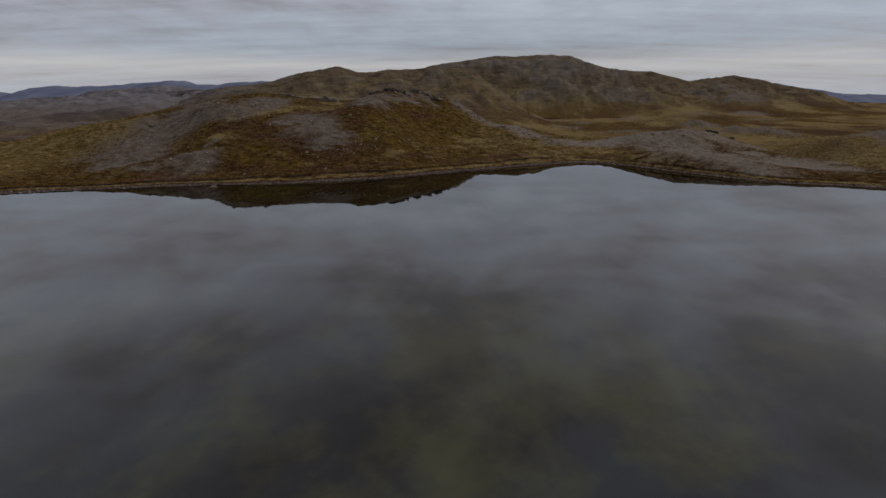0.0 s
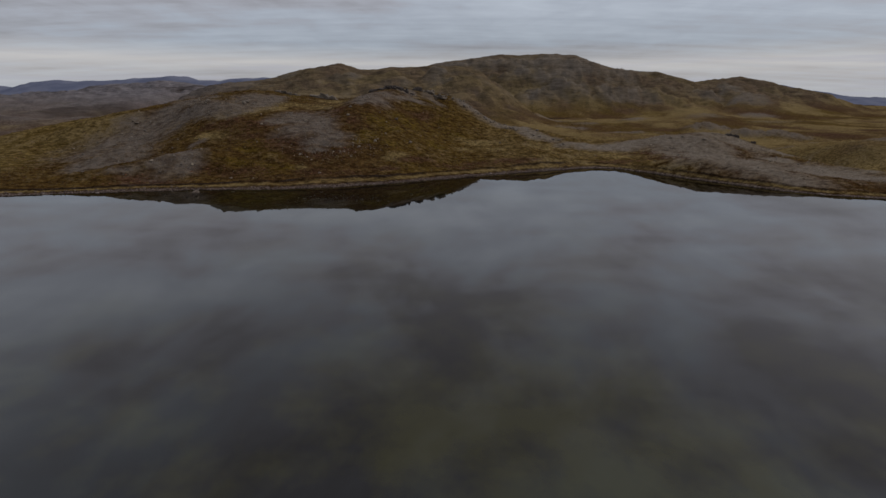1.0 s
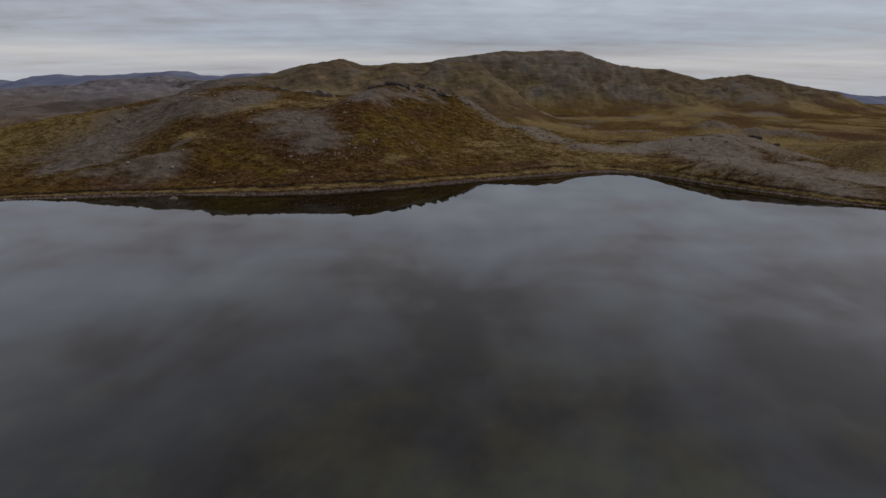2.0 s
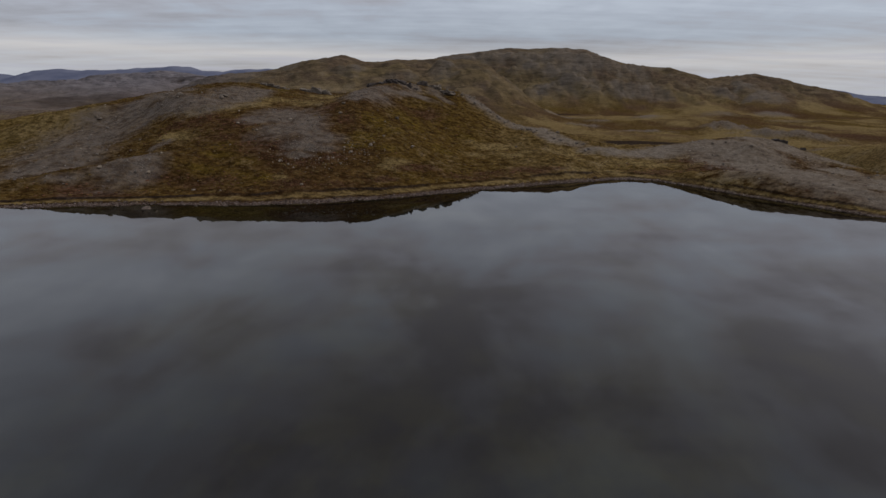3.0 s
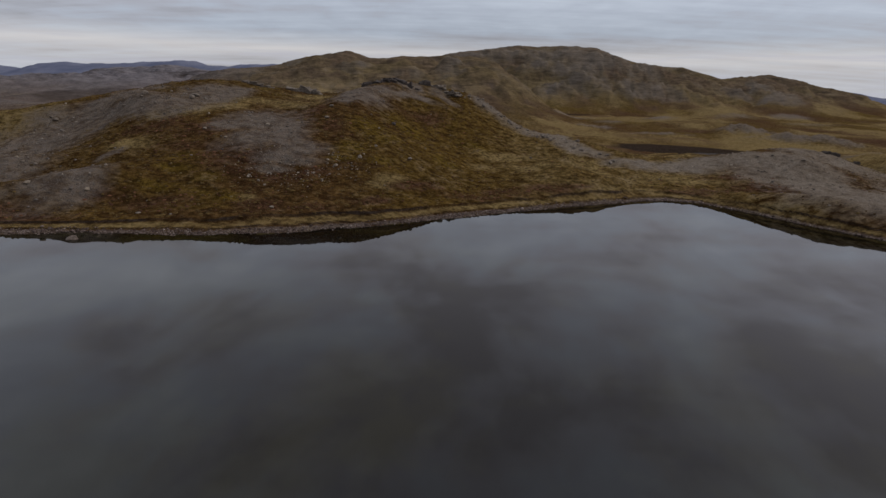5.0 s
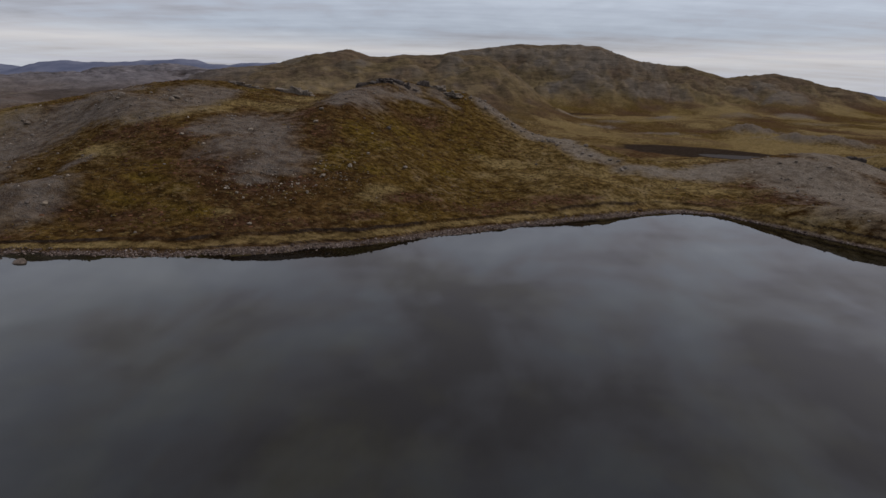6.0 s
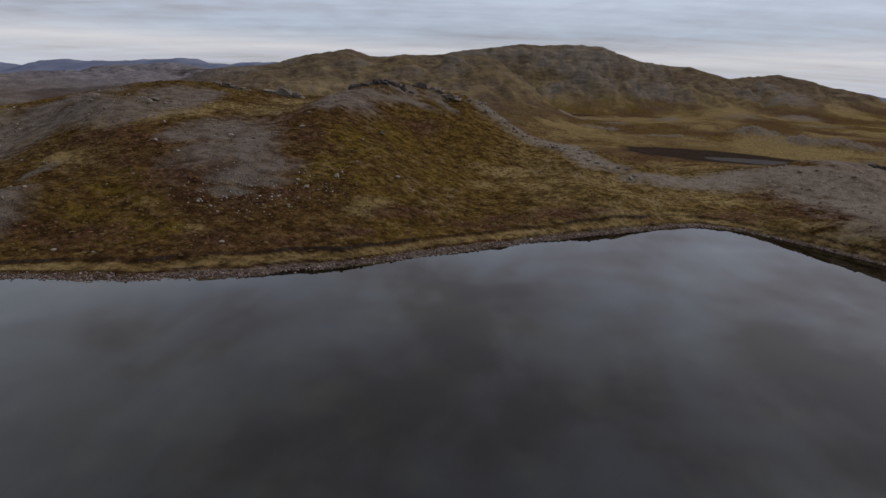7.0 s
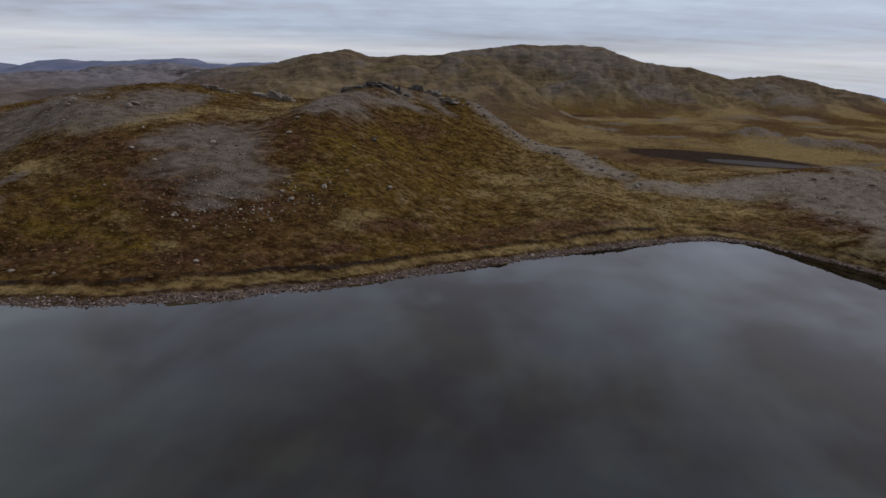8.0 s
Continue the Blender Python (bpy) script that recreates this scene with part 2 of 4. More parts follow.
def gravel_material(name, stops):
    n = Nodes(name)
    r = n.ramp(n.island(), stops)
    return n.done(n.mix(n.ramp(n.noise(4.0, 3), [(0.4, 0.0), (0.7, 0.4)]), r, n.mix(0.4, r, (0.02, 0.016, 0.012))), 1.0, Specular_IOR_Level=0.08)


TUNDRA = tundra_material()
# blue haze of distance put into the far hills' base colour
FAR_HAZE = haze_tint_material("far_hill_haze", (0.080, 0.090, 0.130), (0.122, 0.130, 0.170))
WATER = lake_material()
POND = pond_material()
PALE_STONE = stone_material("pale_granite", (0.115, 0.093, 0.070), (0.225, 0.186, 0.142), (0.30, 0.256, 0.20))
DARK_STONE = stone_material("dark_gneiss", (0.024, 0.019, 0.017), (0.074, 0.061, 0.053), (0.105, 0.091, 0.078))
GREY_STONE = stone_material("grey_gneiss", (0.084, 0.068, 0.053), (0.168, 0.140, 0.112), (0.21, 0.180, 0.146))
GRAVEL = gravel_material("scree_gravel", [(0.0, (0.074, 0.062, 0.053)), (0.7, (0.118, 0.101, 0.087)), (0.95, (0.17, 0.146, 0.122)), (1.0, (0.30, 0.262, 0.215))])
PEBBLES = gravel_material("pale_pebbles", [(0.0, (0.10, 0.081, 0.062)), (0.7, (0.165, 0.136, 0.106)), (1.0, (0.34, 0.288, 0.225))])
COBBLES = gravel_material("shore_cobbles", [(0.0, (0.040, 0.027, 0.022)), (0.5, (0.088, 0.064, 0.053)), (0.9, (0.150, 0.115, 0.098)), (1.0, (0.24, 0.20, 0.175))])
HEATH_PLANT = gravel_material("heath_plants", [(0.0, (0.030, 0.0160, 0.006)), (0.5, (0.056, 0.033, 0.011)), (1.0, (0.092, 0.060, 0.020))])
STRAW_PLANT = gravel_material("straw_plants", [(0.0, (0.046, 0.030, 0.011)), (0.6, (0.080, 0.054, 0.020)), (1.0, (0.125, 0.090, 0.039))])
RED_PLANT = gravel_material("red_plants", [(0.0, (0.038, 0.018, 0.010)), (0.6, (0.074, 0.035, 0.019)), (1.0, (0.125, 0.058, 0.030))])


# ---- shape of the land ----
def vnoise(x, y, seed):
    xi, yi = np.floor(x), np.floor(y)
    fx, fy = x - xi, y - yi
    fx, fy = fx * fx * fx * (fx * (fx * 6 - 15) + 10), fy * fy * fy * (fy * (fy * 6 - 15) + 10)

    def h(a, b):
        a, b = a.astype(np.int64), b.astype(np.int64)
        k = (a * 374761393 + b * 668265263 + seed * 1442695041) & 0xFFFFFFFF
        k = ((k ^ (k >> 13)) * 1274126177) & 0xFFFFFFFF
        return ((k ^ (k >> 16)) & 0xFFFF) / 32767.5 - 1

    top = h(xi, yi) * (1 - fx) + h(xi + 1, yi) * fx
    low_row = h(xi, yi + 1) * (1 - fx) + h(xi + 1, yi + 1) * fx
    return top * (1 - fy) + low_row * fy


def fbm(x, y, size, octaves, seed, rough=0.5):
    total, amp = 0, 1.0
    x, y = x * 0.866 - y * 0.5, x * 0.5 + y * 0.866
    for k in range(octaves):
        total = total + amp * vnoise(x / size + 17.3 * k, y / size - 9.1 * k, seed + k)
        size, amp = size / 2.03, amp * rough
    return total


def sstep(a, b, v):
    t = np.clip((v - a) / (b - a), 0, 1)
    return t * t * (3 - 2 * t)


SHORE_X = (-582.4, -388.3, -242.7, -184.4, -144.6, -116.5, -83.5, -55.3, -35.9, -16.5, 8.7, 32, 48.5, 60.2, 67.9, 76.7, 87.4, 94.2, 104.8, 115.5, 124.2, 141.7, 169.9, 223.3, 320.3, 582.4)
SHORE_Y = (59.5, 103.2, 125.5, 134.3, 140.1, 146.9, 152.7, 154.2, 158.5, 166.3, 178.4, 189.6, 196.4, 200.8, 202.2, 199.8, 188.6, 178.9, 167.3, 155.6, 149.8, 143, 129.4, 103.2, 59.5, 1.3)


def shore(x):
    return np.interp(x, SHORE_X, SHORE_Y)


def inland(x, y):
    """Metres from the waterline, on the land side positive."""
    return np.maximum((y - shore(x)) * 0.88, np.maximum(np.abs(x) - 850, -600 - y))


def beach(x, y):
    """Steps up the beach: 0 the waterline, 2 and 4.6 its two scarps. It narrows on the far bank."""
    return inland(x, y) / np.interp(x, (-80, -60, 10, 50, 88), (0.8, 1.15, 1.1, 0.9, 0.8))


def knoll(x, y, height, cx, cy, rx, ry, turn):
    c, s = math.cos(radians(turn)), math.sin(radians(turn))
    u, v = ((x - cx) * c + (y - cy) * s) / rx, (-(x - cx) * s + (y - cy) * c) / ry
    return height * np.exp(-(u * u + v * v))


KNOLLS = (
    (25.6, -81.9, 259.1, 74.6, 58.0, 0.5),
    (15.4, -33.8, 303.5, 54.1, 25.6, -33.8),
    (8.7, -32.6, 251.6, 15.5, 39.3, -8.8),
    (9.3, -0.3, 268.4, 28.8, 32.2, -38.0),
    (3.4, -111.9, 229.5, 20.4, 7.0, -31.0),
    (6.7, -79.1, 195.9, 54.9, 26.3, -51.9),
    (-14.4, 8.2, 197.6, 20.0, 27.3, -5.4),
    (6.8, 11.3, 283.6, 23.6, 11.8, -34.9),
    (23.0, 33.9, 187.0, 76.4, 34.8, -9.2),
    (5.9, 50.9, 251.0, 37.5, 17.8, 2.7),
    (9.2, 123.3, 243.2, 28.3, 15.3, -5.4),
    (8.0, 144.1, 264.2, 27.8, 13.4, -6.0),
    (4.6, -166.7, 236.4, 36.8, 9.0, 7.7),
    (12.8, -173.8, 264.5, 76.0, 30.5, 8.7),
    (10.5, -105.9, 167.1, 29.1, 7.0, 20.5),
    (-8.1, 113.3, 197.8, 67.7, 12.2, -23.5),
    (4.3, -126.8, 188.3, 14.5, 7.0, 13.5),
    (1.3, -51.2, 191.8, 16.9, 6.6, -13.7),
    (-2.1, 150.5, 218.2, 26.1, 18.9, -15.1),
    (0.9, -7.1, 275.8, 20.1, 6.9, 27.2),
    (4.0, 45.0, 269.0, 19.0, 10.0, -48.0),
)
VALLEY = -38.0
# rocky knolls that stand in the valley behind the hill
VALLEY_KNOLLS = ((10.5, 462, 850, 60, 38, -8), (13.0, 500, 745, 62, 24, -28), (5.5, 322, 815, 60, 18, 5), (6.0, 400, 575, 42, 20, -20), (5.0, 230, 880, 46, 16, 0))


def crest(x, y, xs, zs, y0, front, back, side):
    """A mountain with this skyline, whose front slope is so long."""
    top = np.interp(x, xs, zs)
    top = top - VALLEY
    top = top * sstep(xs[0] - side, xs[0], x) * (1 - sstep(xs[-1], xs[-1] + side, x))
    rise = np.where(y < y0, sstep(y0 - front, y0 + 0.06 * front, y) / sstep(y0 - front, y0 + 0.06 * front, np.array(y0 * 1.0)), np.exp(-((y - y0) / back) ** 2))
    return top * rise


def knobs(x, y):
    """Ice-rounded rock knobs with sharp creases between them, mean about 0."""
    return np.abs(fbm(0.6 * x, y, 120, 5, 57, 0.6)) + 0.55 * np.abs(fbm(0.6 * x, y, 46, 4, 63, 0.58)) - 0.66


def crags(x, y):
    """How craggy the mountain is, 0 to 0.9."""
    return spots(x, y, FAR_ROCK, 0.30 * fbm(x, y, 150, 3, 62, 0.5))


def land(x, y):
    """Height of the ground, lake bed included."""
    d = inland(x, y)
    rim = 1 - np.exp(-((np.maximum(d, 0) / (21 + 11 * np.exp(-(((x - 6) / 38) ** 2)) - 3 * sstep(84, 104, x))) ** 1.6))
    brow = 1 - np.exp(-np.maximum(d, 0) / 16)
    back = sstep(282, 520, y + 0.45 * np.maximum(x - 130, 0) + 24 * sstep(25, 60, x) * (1 - sstep(95, 120, x)))
    shelf = np.where(d > 0, 0.07 * np.minimum(d, 6) + 1.2 * brow, np.maximum(0.10 * d, -4.5))
    # small terrace steps above the beach
    wob, b = fbm(x, y, 9, 3, 71) * 0.4, beach(x, y)
    shelf = shelf + np.where(d > 0, 0.28 * sstep(1.9, 2.3, b + wob) + 0.5 * sstep(4.4, 4.9, b + 1.3 * wob), 0)
    # hills lowered 1 m so their mirror image fits the camera's view
    hills = -1.0
    for k in KNOLLS:
        hills = hills + knoll(x, y, *k)
    h = shelf + rim * hills
    # no hollow by the shore lies below the lake
    h = np.where(d > 0, np.maximum(h, 0.06 * np.minimum(d, 14) + 0.25 * brow), h) + (VALLEY - 2) * back
    # east of the gravel knoll the ground falls away behind the low bank
    h = h - sstep(172, 205, x) * np.minimum(0.14 * np.maximum(d - 30, 0), 30) * (1 - back)
    # relief: humps, tussocks
    on = sstep(0.5, 14, d)
    h = h + on * (0.9 * fbm(x, y, 22, 3, 5) + 0.28 * fbm(x, y, 4.5, 3, 8))
    h = h + sstep(-3, 3, d) * 0.10 * fbm(x, y, 1.6, 2, 12) + np.where(np.abs(d) < 12, 0.16 * fbm(x, y, 7, 3, 33), 0)
    away = sstep(330, 700, y + 0.3 * np.maximum(x - 130, 0))
    swing = 1.6 + 2.9 * sstep(800, 1200, y - 0.6 * np.minimum(x, 0))
    h = h + away * (swing * fbm(x, y, 150, 4, 21) + 0.9 * fbm(x, y, 28, 3, 25) + (1 - sstep(-450, -150, x)) * 20 * np.maximum(fbm(x, y, 330, 5, 29), -0.1))
    h = h + np.where(d < -8, 0.7 * fbm(x, y, 30, 3, 44), 0)
    rough = np.minimum((19.0 - 12.0 * (1 - sstep(-450, 0, x))) * knobs(x, y) + 7.0 * fbm(0.7 * x, y, 70, 6, 51, 0.62) - 3.0, 8.0)
    for k in VALLEY_KNOLLS:
        h = h + knoll(x, y, *k) * (1 + 0.45 * fbm(x, y, 26, 4, 87, 0.6))
    peaks = 0
    for xs, zs, y0, front, rear, side in MOUNTAINS:
        c = crest(x, y, xs, zs, y0, front, rear, side)
        c = c + np.clip(c / 50, 0, 1) * rough * (1 - 0.85 * np.exp(-(((y - y0) / 45) ** 2)))
        # neighbours run into one another with a soft join
        soft = 45 * np.clip(np.minimum(peaks, c) / 45, 0, 1) + 1e-6
        peaks = np.maximum(peaks, c) + 0.25 * soft * np.maximum(1 - np.abs(peaks - c) / soft, 0) ** 2
    calm = np.clip(peaks / 60, 0, 1)
    # ice-rounded domes of bare rock with steep fronts
    high_up = y > 900
    dome = np.zeros_like(h)
    if np.any(high_up):
        xu, yu = x[high_up], y[high_up]
        q = crags(xu, yu)
        dome[high_up] = (11 * sstep(0.2, 0.62, q) + 6 * sstep(0.5, 0.85, q)) * (1 - np.exp(-(((yu - 1700) / 60) ** 2))) * (0.8 + 0.5 * fbm(xu, yu, 60, 4, 68)) * sstep(950, 1150, yu) * (0.2 + 0.8 * sstep(15, 60, peaks[high_up]))
    h = h + dome
    return h + peaks - calm * away * (swing * fbm(x, y, 150, 4, 21))


MOUNTAINS = (
    # skyline x, skyline z, distance y, length of front slope, of rear slope, of the ends
    ((12, 84, 179, 272, 331, 437, 474, 513, 561, 658, 705, 830, 900), (121, 131, 142, 142, 149, 145, 132, 115, 103, 90, 91, 59, 50), 1700, 430, 250, 420),
    ((933, 1048, 1112, 1181, 1279, 1404, 1559, 1700), (54, 70, 80, 70, 48, 24, -30, -38), 1900, 420, 300, 200),
    ((-500, -423, -345, -301, -255, -236, -210, -167, -129, -92, -39, 30), (51, 58, 76, 82, 91, 85, 76, 75, 83, 82, 84, 84), 1200, 500, 250, 240),
    ((-1900, -1367, -1191, -971, -700, -520), (-12, 7, 23, 24, 22, 32), 1500, 600, 300, 300),
    ((-1350, -1200, -1063, -950, -850), (20, 38, 46, 40, 22), 1900, 300, 250, 200),
    ((770, 840, 920, 990, 1060), (-32, -16, -10, -15, -30), 1420, 130, 110, 50),
    ((560, 640, 700, 760), (-34, -18, -16, -32), 1330, 120, 110, 50),
    ((300, 420, 520, 600), (-34, -27, -26, -35), 980, 110, 110, 60),
    ((344, 358, 376, 398, 424, 470, 540), (-36, -25, -12, -7, -4.5, -3, -15), 430, 90, 110, 14),
)


# ---- what covers the ground ----
def spots(x, y, rows, wobble):
    """Patches: centre, half sizes, turn; 1 in the middle, 0.5 on the edge."""
    best = np.zeros_like(x)
    for cx, cy, rx, ry, turn in rows:
        c, s = math.cos(radians(turn)), math.sin(radians(turn))
        u, v = ((x - cx) * c + (y - cy) * s) / rx, (-(x - cx) * s + (y - cy) * c) / ry
        q = np.sqrt(u * u + v * v) + wobble
        best = np.maximum(best, np.clip(1.3 - 0.8 * q, 0, 0.9))
    return best


ROCKY = (
    (-128, 185, 14.0, 20.1, 9), (-135, 215, 21.3, 27.3, -29), (-125, 223, 13.3, 15.6, -34), (-98, 220, 14.7, 9.1, 25), (-93, 235, 14.2, 11.6, 27), (-84, 240, 7.3, 9.6, 23), (-109, 221, 10.1, 5.6, -22), (-135, 233, 14.2, 4.9, -30),
    (-100, 168, 8.8, 3.1, 9), (-95, 170, 7.4, 9.0, 14), (-113, 163, 7.1, 2.5, 10), (130, 234, 19.7, 17.1, 34), (114, 243, 14.0, 7.3, -9), (157, 249, 15.7, 22.4, 34), (102, 243, 10.4, 4.7, -27), (133, 210, 15.1, 26.0, 5),
    (115, 176, 9.0, 24.1, 38), (123, 215, 9.8, 18.6, 12), (156, 220, 6.3, 13.2, 5), (158, 186, 15.6, 28.1, -13), (162, 172, 7.8, 14.3, -40), (418, 440, 20, 30, 0), (-143, 219, 16.9, 26.4, -25),
    (-61, 210, 10.8, 12.1, 13), (-50, 201, 8.3, 11.3, 12), (-60, 196, 7.6, 7.9, 6), (-44, 192, 6.6, 4.5, 18), (-48, 187, 6.1, 2.7, 10), (-42, 186, 5.9, 1.5, 12), (-49, 182, 5.0, 1.3, 8), (-68, 204, 6.9, 4.4, 5),
    (-36, 238, 8.5, 7.5, 20), (-37, 243, 7.3, 9.6, 26), (-30, 252, 9.6, 6.8, 40), (-21, 256, 8.2, 3.3, 40), (-39, 231, 5.0, 4.0, 20), (-15, 260, 8.5, 3.0, -14), (-4, 265, 6.0, 2.6, -24), (-20, 268, 6.1, 8.8, 40), (-8, 269, 5.2, 4.6, 40),
    (-133, 240, 14.7, 17.6, -32), (-102, 223, 12.0, 5.1, 19), (-91, 230, 11.9, 6.3, 32), (-130, 231, 9.0, 6.7, -33), (-120, 216, 4.3, 13.7, -33), (-97, 188, 2.4, 3.9, -22), (11, 278, 5.0, 4.6, 39),
    (18, 276, 6.0, 9.2, 40), (26, 272, 8.5, 9.2, 40), (34, 268, 10.5, 11.7, 40), (41, 260, 8.5, 7.5, 40), (45, 251, 5.8, 5.5, 30), (49, 244, 5.9, 3.7, 20), (56, 243, 6.8, 3.2, 15), (64, 239, 7.9, 3.2, 19),
    (73, 239, 8.1, 4.7, 15), (82, 238, 8.3, 4.2, 1), (91, 240, 8.6, 5.3, -4), (100, 240, 10.6, 7.4, -17), (112, 239, 12.4, 18.2, -3), (123, 236, 12.7, 17.8, -7), (146, 256, 9.6, 26.8, 16), (123, 228, 8.6, 3.6, 4),
    (115, 233, 10.2, 3.8, -4),
    (436, 392, 22, 24, 0), (468, 842, 40, 26, 0), (498, 738, 54, 18, -28), (322, 808, 44, 9, 5), (400, 570, 36, 14, -20), (230, 874, 32, 8, 0),
)
STRAWY = (
    (-70, 233, 12.7, 4.6, 22), (-60, 231, 10.3, 5.1, -13), (-76, 223, 9.1, 3.1, 21), (-56, 248, 11.3, 9.5, -40), (-94, 212, 11.1, 2.9, -8), (-87, 215, 8.7, 3.1, 16), (-19, 182, 2.7, 1.2, 12), (-22, 183, 2.0, 0.6, 28),
    (34, 222, 10.1, 8.1, 38), (25, 219, 7.5, 4.9, -26), (49, 230, 10.6, 10.3, 9), (55, 221, 8.4, 10.5, 22), (19, 231, 10.2, 4.5, 6), (11, 218, 6.4, 3.9, 9), (76, 225, 11.1, 5.4, 7), (88, 223, 11.0, 3.7, 4),
    (102, 223, 7.8, 2.2, 9), (62, 219, 7.8, 5.6, 16), (-51, 171, 2.2, 1.1, 1), (-95, 194, 7.0, 3.1, -9), (-172, 229, 17.0, 6.3, -2), (-163, 234, 15.2, 12.6, 2), (46, 202, 10.2, 2.0, 22), (63, 206, 8.6, 1.9, 10),
    (-17, 186, 3.9, 1.7, 21), (74, 194, 8.3, 2.1, -1), (93, 187, 5.5, 1.4, -39),
    (150, 420, 150, 120, 0), (372, 400, 26, 40, 0), (95, 292, 30, 14, 0), (112, 339, 60, 34, 0), (300, 520, 160, 60, 0), (228, 770, 110, 60, 0), (214, 275, 40, 30, 0),
)
RUSSET = (
    (-76, 200, 11.0, 6.6, 3), (-89, 204, 8.2, 5.4, -11), (-100, 204, 5.3, 3.7, -17), (-58, 185, 6.4, 4.3, 9), (-57, 179, 5.4, 3.3, 6), (-44, 180, 8.4, 2.1, 9), (-37, 183, 5.8, 2.1, 16), (-39, 208, 5.2, 6.8, 12),
    (-47, 220, 4.4, 5.4, -22), (-35, 168, 6.3, 1.8, 17), (-45, 168, 5.4, 2.7, 9), (-71, 168, 9.6, 2.6, 6), (-12, 245, 9.5, 5.0, 25), (15, 193, 10.0, 3.3, 8), (29, 197, 10.6, 2.3, 14), (7, 188, 9.5, 2.5, 7),
    (38, 200, 6.7, 1.5, 15), (-10, 186, 7.4, 1.8, 27), (-20, 175, 5.7, 1.3, 17), (100, 217, 11.1, 3.3, -3), (108, 214, 9.3, 5.7, -2), (83, 209, 6.8, 6.8, 35), (-77, 191, 7.9, 3.7, -1), (-76, 166, 13.6, 3.2, -3),
    (-98, 157, 13.8, 3.5, 6), (-86, 168, 10.1, 2.6, 4), (-108, 159, 9.0, 3.5, 7), (-64, 186, 8.8, 6.3, 1), (104, 220, 10.0, 6.5, 1), (110, 216, 10.0, 17.8, -2), (99, 227, 10.2, 2.9, -1), (74, 205, 8.7, 3.4, -13),
)
MOSSY = (
    (-28, 213, 8.7, 7.3, 40), (-29, 197, 6.9, 4.7, 27), (-21, 206, 8.2, 6.7, 40), (-31, 190, 4.7, 2.0, 17), (-15, 228, 9.5, 12.2, 40), (-3, 247, 6.9, 5.6, 28), (-19, 194, 7.4, 3.1, 28), (-70, 185, 11.0, 4.3, -1),
    (-62, 177, 8.7, 2.4, 8), (-74, 179, 9.4, 2.6, 5), (-78, 173, 8.1, 2.2, 5), (-66, 165, 9.6, 2.0, 5), (-57, 170, 7.1, 1.8, 8), (44, 204, 8.5, 1.4, 24), (69, 214, 13.0, 3.4, 20), (-79, 258, 12.7, 6.5, 40),
    (-68, 247, 7.5, 5.0, 37), (8, 235, 8.9, 6.8, 26), (-4, 210, 9.0, 6.5, 40), (112, 224, 8.5, 2.9, -3), (-168, 232, 17.2, 3.7, -2), (-160, 214, 10.3, 9.2, -18), (-74, 172, 9.1, 3.7, 2), (-64, 170, 8.7, 4.1, 3),
)
# crags and mossy slopes of the mountain
FAR_ROCK = (
    (216, 1535, 71, 31, -2), (330, 1529, 100, 24, 10), (352, 1472, 80, 36, 24), (285, 1432, 63, 41, 17), (488, 1455, 56, 50, 1), (584, 1463, 60, 54, -6), (307, 1609, 207, 34, -2), (107, 1644, 87, 12, 5),
    (-17, 1053, 44, 39, -40), (557, 1589, 109, 34, 28), (913, 1587, 69, 49, 40), (923, 1488, 90, 49, 39), (829, 1511, 45, 40, -15), (643, 1243, 65, 30, 12), (847, 1314, 73, 30, 14), (765, 1088, 62, 30, 3),
    (414, 1067, 61, 27, 34), (303, 996, 65, 25, 11), (247, 1106, 60, 20, 34), (403, 1433, 37, 33, 40), (-213, 1050, 48, 21, 23), (449, 1571, 75, 58, 35),
)
FAR_MOSS = (
    (59, 1003, 62, 63, 10), (89, 967, 60, 47, 40), (361, 1360, 119, 29, 9), (670, 1487, 60, 41, 15), (218, 1367, 116, 18, 0), (710, 1406, 73, 92, 23), (551, 1335, 149, 27, -20), (-128, 1065, 72, 31, 23),
)


